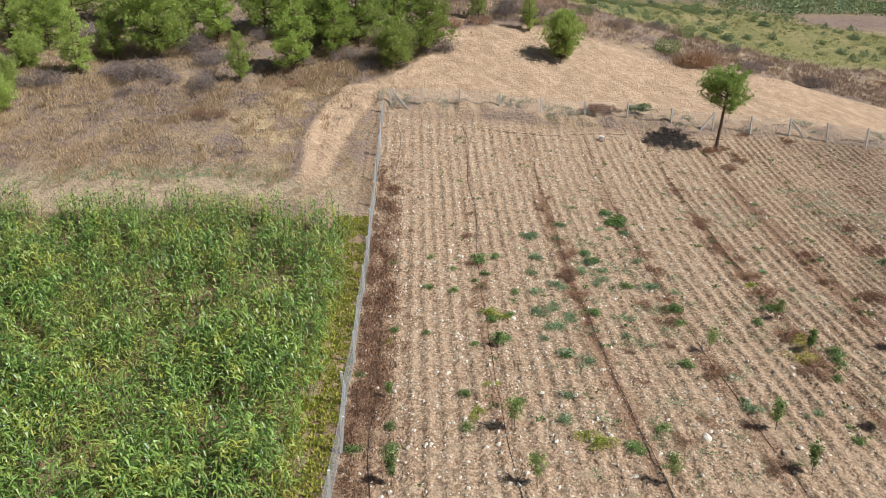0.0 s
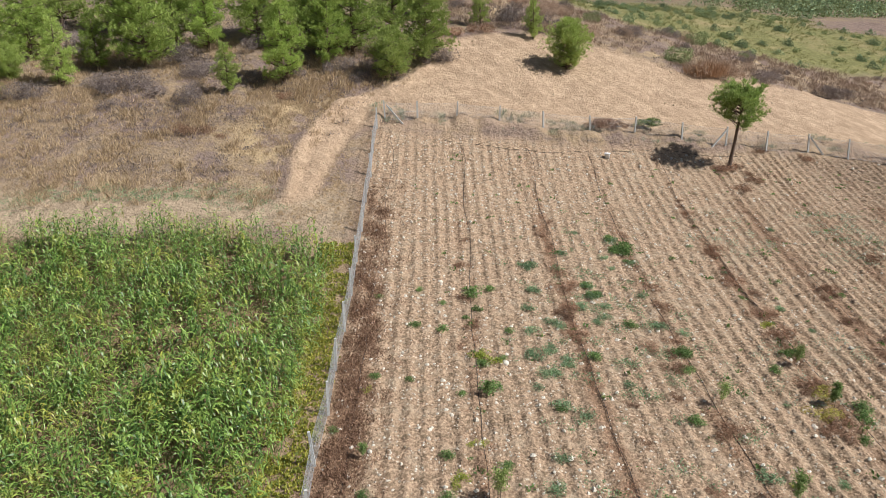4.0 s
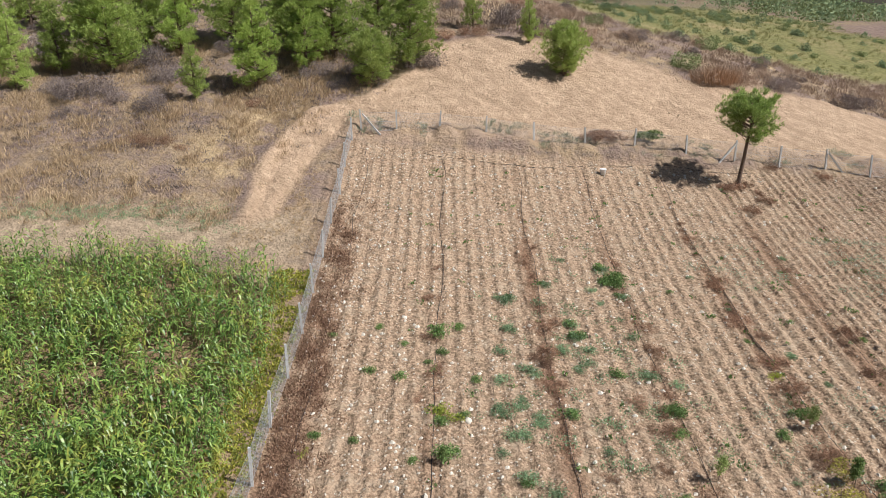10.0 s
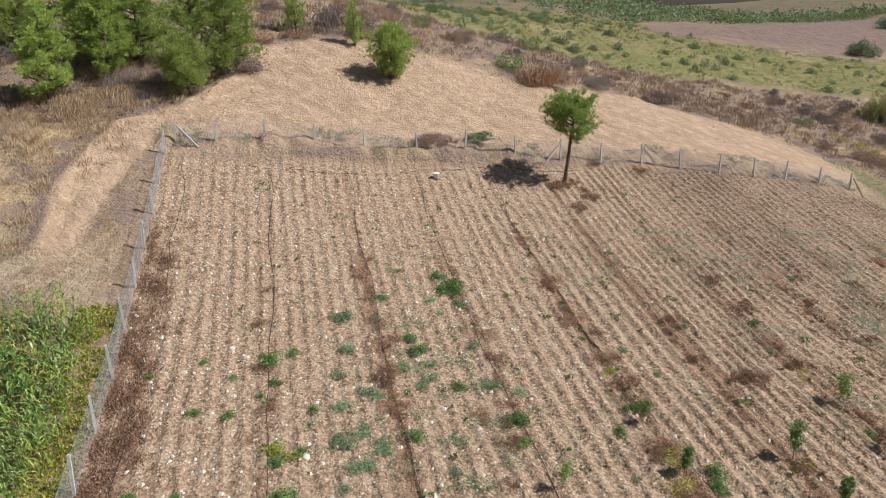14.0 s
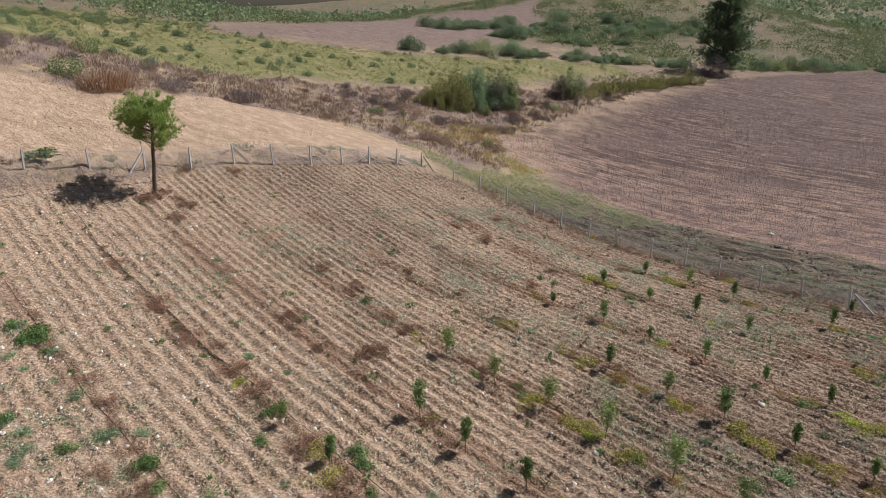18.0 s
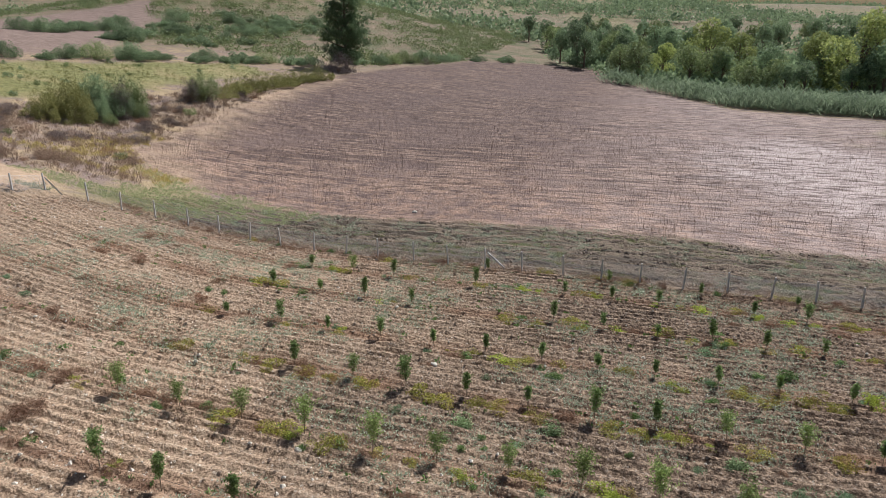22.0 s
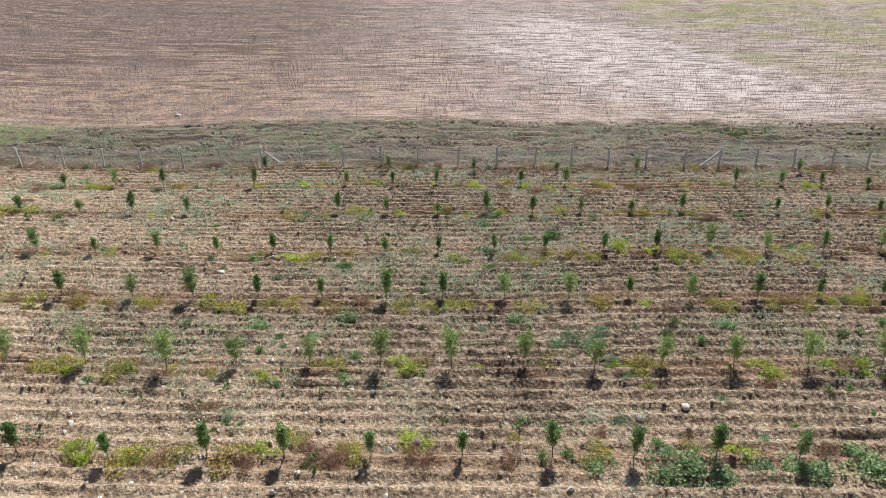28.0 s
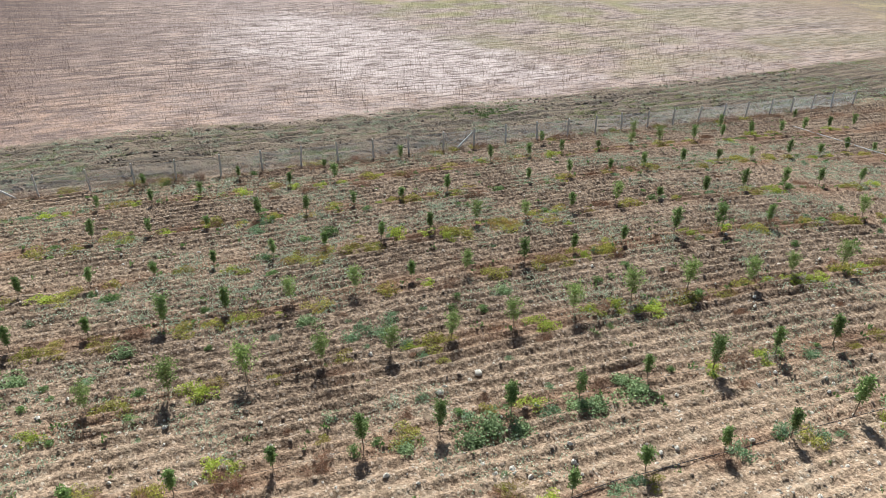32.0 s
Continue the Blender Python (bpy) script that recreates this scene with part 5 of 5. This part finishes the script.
    patch(2, (28.4, 5.4, 0.8), (27.4, -8.2, 0.9), (26.5, -17.0, 0.7), (18.0, 11.2, 1.0), (18.0, 8.3, 0.9), (18.5, 6.2, 0.9), (18.2, 5.7, 0.9), (18.1, 3.0, 1.1), (18.0, 0.2, 1.0), (17.9, -10.5, 0.8), (20.9, 10.7, 0.5), (20.8, 10.2, 0.5), (19.3, -3.2, 0.5), (19.0, -6.1, 0.5), (29.7, 13.5, 0.6), (22.7, -4.9, 0.5))
    patch(5, (26.4, 9.5, 0.9), (27.3, 5.8, 0.9), (26.6, -1.4, 0.8), (25.7, -10.4, 0.9), (25.1, 10.1, 0.6), (17.6, -2.8, 0.8), (17.3, -4.9, 1.2), (17.5, -5.9, 1.3), (17.1, -6.4, 1.0), (17.2, -9.5, 1.1), (17.4, -9.1, 0.9), (17.2, -11.2, 1.2), (17.7, -11.1, 0.9))
    patch(3, (24.4, 9.1, 0.5), (24.0, 5.3, 0.6), (22.5, 5.7, 0.6), (26.0, -8.1, 0.6), (24.5, -8.7, 0.7), (24.6, -14.6, 0.6), (24.6, -15.4, 0.6), (25.2, -16.7, 0.7), (21.1, -12.9, 0.4), (18.3, -1.9, 0.5), (18.6, -5.0, 0.5), (25.5, 8.6, 0.5), (22.1, 14.9, 0.5))
    patch(6, (25.1, -3.5, 1.1), (24.6, -4.1, 1.1), (25.5, -4.7, 0.9), (24.7, -2.8, 0.9), (23.4, -4.7, 0.8), (17.3, -7.9, 1.0), (18.3, -5.2, 0.7), (25.4, 7.1, 0.6), (26.4, 12.6, 0.7), (19.9, -4.1, 0.6), (20.2, -0.8, 0.6), (18.6, -8.6, 0.5))
    # fence foot along the tilled strip
    for k in range(46):
        low.put(int(r.choice((2, 4, 3))), 49.3 + r.normal(0, 0.4), r.uniform(-55, 44), r.uniform(0.5, 1.1))


orchard_bushes()


def shrubs():
    wild = Kinds(
        mound("shrub", 121, 2.8, 1.6, 3400, 0.2, GREY, "bare grey-brown twiggy shrub", 0.12, count=13, knob=0.19),
        mound("shrub", 122, 2.8, 1.4, 2200, 0.2, RUSSET, "russet dry shrub in the scrub belt", 0.14, count=12, knob=0.19),
        mound("shrub", 123, 2.6, 1.8, 1500, 0.16, HAZED_OLIVE, "dull green rounded shrub", 0.5),
        mound("shrub", 124, 2.4, 1.0, 1800, 0.18, BROWN, "low dark reddish dry shrub", 0.12, count=12, knob=0.19),
        group="shrubs of the slope and scrub belt",
    )
    for x, y, k, s in [
        (-27.1, 54.2, 0, 1.2), (-25.4, 53.4, 0, 0.9), (-28.6, 54.4, 0, 1.0), (-21.4, 51.9, 0, 0.8), (-21.7, 53.4, 0, 0.75), (-22.0, 57.0, 0, 0.9), (-20.6, 57.4, 0, 0.8), (-8.3, 55.7, 0, 0.6), (-7.9, 57.8, 0, 0.6), (-18.4, 62.8, 0, 0.9), (-26.9, 50.8, 0, 0.6), (-14.6, 56.8, 0, 0.8), (-16.8, 55.6, 0, 0.7), (-10.2, 57.8, 0, 0.8), (-2.0, 59.6, 0, 0.9), (-20.7, 47.2, 3, 0.75), (-19.2, 47.4, 3, 0.6), (-17.6, 46.6, 3, 0.4), (21.5, 65.6, 2, 0.9), (23.6, 63.2, 1, 1.3),
        (25.4, 64.6, 1, 1.2), (30.2, 65.7, 0, 0.9), (-34.5, 52.5, 0, 1.0), (-14.2, 52.6, 3, 0.6), (5.0, 70.0, 0, 1.3), (8.8, 68.2, 0, 1.1), (12.5, 68.0, 1, 1.0), (-1.0, 64.8, 3, 1.2), (2.2, 66.2, 3, 0.9), (-24.0, 60.0, 0, 1.2), (-33.5, 62.0, 0, 1.3), (-40.0, 56.0, 0, 1.1),
    ]:
        wild.put(k, x, y, 1.3 * s)
    r = np.random.default_rng(125)
    n = 0
    while n < 120:
        x, y = r.uniform(0, 125), r.uniform(54, 96)
        if area(SCRUB, np.array([x]), np.array([y]), 1, 1)[0] < 0.6:
            continue
        n += 1
        wild.put(int(r.choice(4, p=(0.4, 0.35, 0.12, 0.13))), x, y, r.uniform(0.5, 1.15))
    knee = Kinds(mound("meadow_bush", 126, 2.0, 1.6, 420, 0.24, HAZED_DARKTREE, "small round green bush in the meadow", 0.5), mound("meadow_bush", 127, 2.4, 1.3, 420, 0.24, HAZED_OLIVE, "low dull green bush in the meadow", 0.5), group="bushes of the meadow")
    n = 0
    while n < 240:
        x, y = r.uniform(18, 140), r.uniform(80, 158)
        if area(MEADOW, np.array([x]), np.array([y]), 1, 1)[0] < 0.6 or r.random() < (x - 20) / 130:
            continue
        n += 1
        knee.put(int(r.random() < 0.4), round(x / 5.2) * 5.2 + r.normal(0, 0.5), round(y / 4.6) * 4.6 + r.normal(0, 0.5), r.uniform(0.4, 0.85))


shrubs()


def canes():
    """Tall russet canes that stand in a clump."""
    r = np.random.default_rng(128)
    n = 1500
    foot = np.concatenate([r.normal(0, 0.75, (n, 2)) * (1.3, 0.7), np.zeros((n, 1))], 1)
    way = np.concatenate([foot[:, :2] * 0.12 + r.normal(0, 0.13, (n, 2)), np.ones((n, 1))], 1)
    v, f = leaves(foot, way, r.uniform(0.8, 2.3, n), 0.045, r, 0.12)
    clump = Kinds(tagged(new("cane_clump", mesh("cane_clump", v, f, CANE)), "tall russet dry cane clump in the scrub belt", "canes"))
    clump.put(0, 23.4, 62.7, 0.85)


canes()

# ---- trees of the distance ----


def leafy_tree(name, seed, tall, wide, n, leaf, mat, label, foot=0.12, category="tree"):
    """Trunk, limbs and a lobed crown of leaf sprays."""
    r = np.random.default_rng(seed)
    limbs = [tube([(0, 0, -0.2), (0.1, 0, tall * 0.3), (0, 0.1, tall * 0.75)], [0.03 * tall, 0.022 * tall, 0.006 * tall], 6)]
    lobes = []
    for k in range(13):
        a, h = k * 2.4, r.uniform(foot + 0.05, 0.9)
        reach = 0.5 * wide * math.sin(math.pi * min(0.97, 0.2 + 0.75 * h)) * r.uniform(0.45, 0.85)
        p = np.array([math.cos(a) * reach, math.sin(a) * reach, tall * h])
        lobes.append(p)
        limbs.append(tube([(0, 0, tall * h * 0.55), p], [0.012 * tall, 0.003 * tall], 4))
    lobes = np.array(lobes)
    at, way = shells(r, lobes, r.uniform(0.75, 1.25, (13, 1)) * (0.2 * wide, 0.2 * wide, 0.13 * tall), n)
    at[:, 2] = np.clip(at[:, 2], 0.03 * tall, None)
    ln = r.uniform(0.6, 1.2, n) * leaf
    return tree_of(name, (mesh("trunk", *joined(*limbs), BARK, smooth=True), mesh("crown", *leaves(at, way, ln, ln * 0.6, r, 0.1), mat)), label, category)


def distant_trees():
    big = Kinds(
        leafy_tree("broadleaf_tree", 131, 12, 10, 2600, 0.62, HAZED_OLIVE, "full green tree by the stream", 0.0),
        leafy_tree("broadleaf_tree", 132, 13, 9, 2600, 0.62, HAZED_DARKTREE, "dark green tree by the stream", 0.0),
        leafy_tree("broadleaf_tree", 133, 17, 13, 5200, 0.6, POPLAR, "tall yellow-green poplar by the stream", 0.02),
        group="trees of the valley",
    )
    thick = Kinds(
        mound("thicket_bush", 134, 7, 5.5, 5200, 0.24, HAZED_OLIVE, "large dense olive-green bush beside the field", 0.55, count=22, knob=0.15, loose=0.26),
        mound("thicket_bush", 135, 7.5, 5, 5200, 0.24, YELLOWTREE, "large dense yellow-olive bush beside the field", 0.55, count=22, knob=0.15, loose=0.26),
        mound("bare_bush", 136, 5, 4.5, 3000, 0.3, GREY, "large grey leafless bush beside the field", 0.12, count=12),
        mound("thicket_bush", 139, 7, 5, 5200, 0.26, HAZED_DARKTREE, "large dense dark green bush beside the field", 0.55, count=22, knob=0.15, loose=0.26),
        mound("hedge_bush", 145, 6.5, 3.4, 3600, 0.24, YELLOWTREE, "low olive-yellow hedge bush at the field edge", 0.5, count=16, knob=0.16, loose=0.27),
        mound("hedge_bush", 146, 6.5, 3.0, 2600, 0.32, HAZED_DARKTREE, "low dark green hedge bush across the valley", 0.5, count=20, knob=0.13, loose=0.27),
        mound("tall_bush", 151, 6.5, 8.0, 10000, 0.2, YELLOWTREE, "tall dense yellow-olive bush beside the field", 0.6, count=34, knob=0.11, loose=0.25),
        mound("tall_bush", 152, 6.5, 8.5, 10000, 0.2, HAZED_DARKTREE, "tall dense dark green bush beside the field", 0.6, count=34, knob=0.11, loose=0.25),
        mound("tall_bush", 153, 6.0, 8.5, 10000, 0.2, HAZED_OLIVE, "tall loose olive-green bush beside the field", 0.6, count=34, knob=0.11, loose=0.25),
        mound("bare_bush", 154, 4.5, 8.0, 4500, 0.34, GREY, "tall grey leafless bush beside the field", 0.1, count=20, knob=0.15, loose=0.2),
        group="bushes of the valley",
    )
    r0 = np.random.default_rng(147)
    conifer = tree_of("conifer_tree", pine_parts(137, 9, 5.2, 0.04, 70), "tall dark conifer at the edge of the field")
    conifer.matrix_basis = stand(None, 172, 78, 2.5)
    for piece in conifer.children:
        if piece.name.startswith("crown"):
            piece.data.materials[0] = CONIFER
    def clumps(kinds, k, *spots):
        for x, y, size in spots:
            kinds.put(k, x, y, size)

    clumps(thick, 6, (77.4, 79.8, 0.85), (80.2, 79.2, 1.0), (82.6, 81.0, 1.1))
    clumps(thick, 7, (85.8, 80.0, 1.12), (88.4, 77.6, 0.8), (84.0, 77.6, 0.6))
    clumps(thick, 8, (91.2, 79.4, 1.12), (90.4, 76.4, 0.5), (109.8, 78.0, 0.95), (83.0, 75.2, 0.35))
    clumps(thick, 9, (88.6, 78.2, 1.1), (106.4, 78.6, 0.85))
    clumps(thick, 1, (79.0, 77.4, 0.5), (113.5, 76.4, 0.5))
    clumps(thick, 2, (161, 75.5, 1.7), (163.5, 76.5, 1.2), (206, 66.5, 0.8))
    clumps(thick, 4, *[(118.5 + 3.9 * k, 77.0 - 0.5 * k, r0.uniform(0.95, 1.2)) for k in range(8)])
    for x, y in [(106, 114), (112, 112), (117, 111), (122, 109.5), (127, 108), (131, 107), (136, 105.5), (141, 103), (145, 100.5), (149, 97.5), (153, 96), (158, 94), (163, 91), (168, 88.5), (184, 79), (190, 76.5), (197, 74.5), (203, 72), (210, 69), (217, 66), (224, 63), (231, 58), (238, 50)]:
        thick.put(int(r0.choice((5, 5, 3, 0))), x + r0.normal(0, 0.8), y + r0.normal(0, 1.0), r0.uniform(0.8, 1.3))
    for k in range(70):
        x = r0.uniform(150, 250)
        y = 150 - 0.28 * (x - 150) + r0.normal(0, 14)
        thick.put(int(r0.choice((5, 5, 3))), x, max(y, 92 - 0.2 * (x - 150)), r0.uniform(0.6, 1.3))
    clumps(big, 1, (246, 27, 1.05), (240, 24, 0.85), (250, 33, 0.8), (262, 20, 0.9))
    clumps(big, 2, (183, -42, 1.2), (190, -36, 0.9), (205, -60, 1.0), (232, -22, 0.8))
    clumps(big, 0, (229, 11, 0.7), (222, 9, 0.5), (214, 7.5, 0.4), (180, -52, 0.8), (172, -62, 0.8), (255, 16, 1.0))
    r = np.random.default_rng(138)
    wood = [(166, -52), (178, -22), (208, 6), (232, 16), (262, 34), (330, 60), (390, 50), (400, -150), (180, -170)]
    n = 0
    while n < 190:
        x, y = 172 + 220 * r.random() ** 1.8, r.uniform(-165, 60)
        if area(wood, np.array([x]), np.array([y]), 1, 0)[0] < 0.6:
            continue
        n += 1
        big.put(int(r.choice((0, 1, 1), p=(0.3, 0.35, 0.35)) if r.random() < 0.94 else 2), x, y, r.uniform(0.6, 1.05))
    clump = [tuft_piece(140 + s, 44, 0.3, 0.7, 0.6, 0.35, high=0.85) for s in range(4)]
    x, y = scattered(24000, 60, 480, 60, 380, lambda x, y: (np.hypot(x - 100, y - 60) > 85) * (1 - area(SOWN, x, y, 4, 2)) * (1 - area(MEADOW, x, y, 4, 2)) * np.clip(0.42 + 0.4 * lattice(x, y, 38, 141) + 0.6 * lattice(x, y, 14, 144) + 0.4 * lattice(x, y, 5, 145), 0.03, 0.85) * (1 - area(STUBBLE, x, y, 2, 1)))
    strew("far_scrub", clump, x, y, rng.uniform(0.9, 2.6, len(x)), HAZED_OLIVE, "dark green scrub on the hills behind", "scrub", furrow=False)
    crest = [(74, 142), (125, 170), (180, 212), (150, 250), (0, 240), (0, 170), (62, 162)]
    x, y = scattered(3000, 0, 180, 100, 250, lambda x, y: area(crest, x, y, 3, 2) * (0.55 + 0.45 * lattice(x, y, 12, 143)))
    strew("far_scrub", clump, x, y, rng.uniform(1.2, 2.8, len(x)), HAZED_DARKTREE, "dense dark scrub along the crest", "scrub", furrow=False)
    x, y = scattered(8000, 340, 1300, -520, 520, lambda x, y: (lattice(x, y, 90, 142) > -0.1) * 0.95)
    strew("far_woods", [tuft_piece(150 + s, 52, 1.5, 0.7, 2.2, 0.3, high=5.0) for s in range(4)], x, y, rng.uniform(0.8, 1.8, len(x)), HAZED_DARKTREE, "dark woods in the far plain, haze in the leaf colour", "woods", furrow=False)
    x, y = scattered(5200, 160, 300, -120, 40, lambda x, y: area(wood, x, y, 2, 1))
    strew("stream_thicket", [tuft_piece(170 + s, 34, 0.7, 0.6, 1.1, 0.4, high=1.6) for s in range(4)], x, y, rng.uniform(0.8, 2.4, len(x)), HAZED_DARKTREE, "dark thicket under the trees by the stream", "thicket", furrow=False)
    reed_bed = [(206, 9), (186, -2), (163, -15), (154, -30), (148, -42), (140, -70), (152, -72), (160, -44), (168, -28), (176, -14), (196, 4), (212, 18)]
    blades = [tuft_piece(160 + s, 34, 1.5, 0.045, 0.8, 0.7, 0.25, high=1.4) for s in range(4)]
    x, y = scattered(13000, 138, 214, -74, 20, lambda x, y: area(reed_bed, x, y, 1, 1))
    strew("reeds", blades, x, y, rng.uniform(1.2, 2.4, len(x)), REED, "dense tall green reeds along the stream", "reeds", furrow=False)


distant_trees()

# ---- small things ----


def tub():
    """A white tub with a lid, left on the soil."""
    root = new("plastic_tub")
    part("body", mesh("body", *tube([(0, 0, 0), (0, 0, 0.02), (0, 0, 0.36)], [0.02, 0.17, 0.21], 16), WHITE, smooth=True), root)
    part("lid", mesh("lid", *tube([(0, 0, 0.345), (0, 0, 0.35), (0, 0, 0.385), (0, 0, 0.395), (0, 0, 0.4)], [0.205, 0.235, 0.235, 0.2, 0.01], 16), WHITE), root)
    tagged(root, "white lidded plastic tub standing on the soil", "tub")
    root.matrix_basis = stand(None, 10.5, 46.9, 1.0, sink=0.0)


tub()


def boulder_piece(seed):
    """A rounded, uneven stone."""
    r = np.random.default_rng(seed)
    v, f = tube([(0, 0, -0.3), (0, 0, -0.25), (0, 0, 0.05), (0, 0, 0.3), (0, 0, 0.42)], [0.05, 0.34, 0.5, 0.36, 0.02], 9)
    return v * (1 + r.normal(0, 0.09, (len(v), 1))) * (1.0, 0.75, 0.8), f


lump = Kinds(tagged(new("boulder", mesh("boulder", *boulder_piece(3), STONE, smooth=True)), "pale limestone boulder lying on the soil", "stone"), group="loose boulders in the plot")
for x, y, s in [(20.5, -6.6, 0.42), (20.0, -4.8, 0.4), (7.0, 15.0, 0.5), (4.0, 31.0, 0.35), (-2.0, 31.5, 0.35), (0.9, 24.4, 0.4), (12.5, 19.5, 0.35), (22.0, 15.0, 0.35), (31.5, 12.4, 0.4), (66.5, 25, 0.6)]:
    lump.put(0, x, y, s)
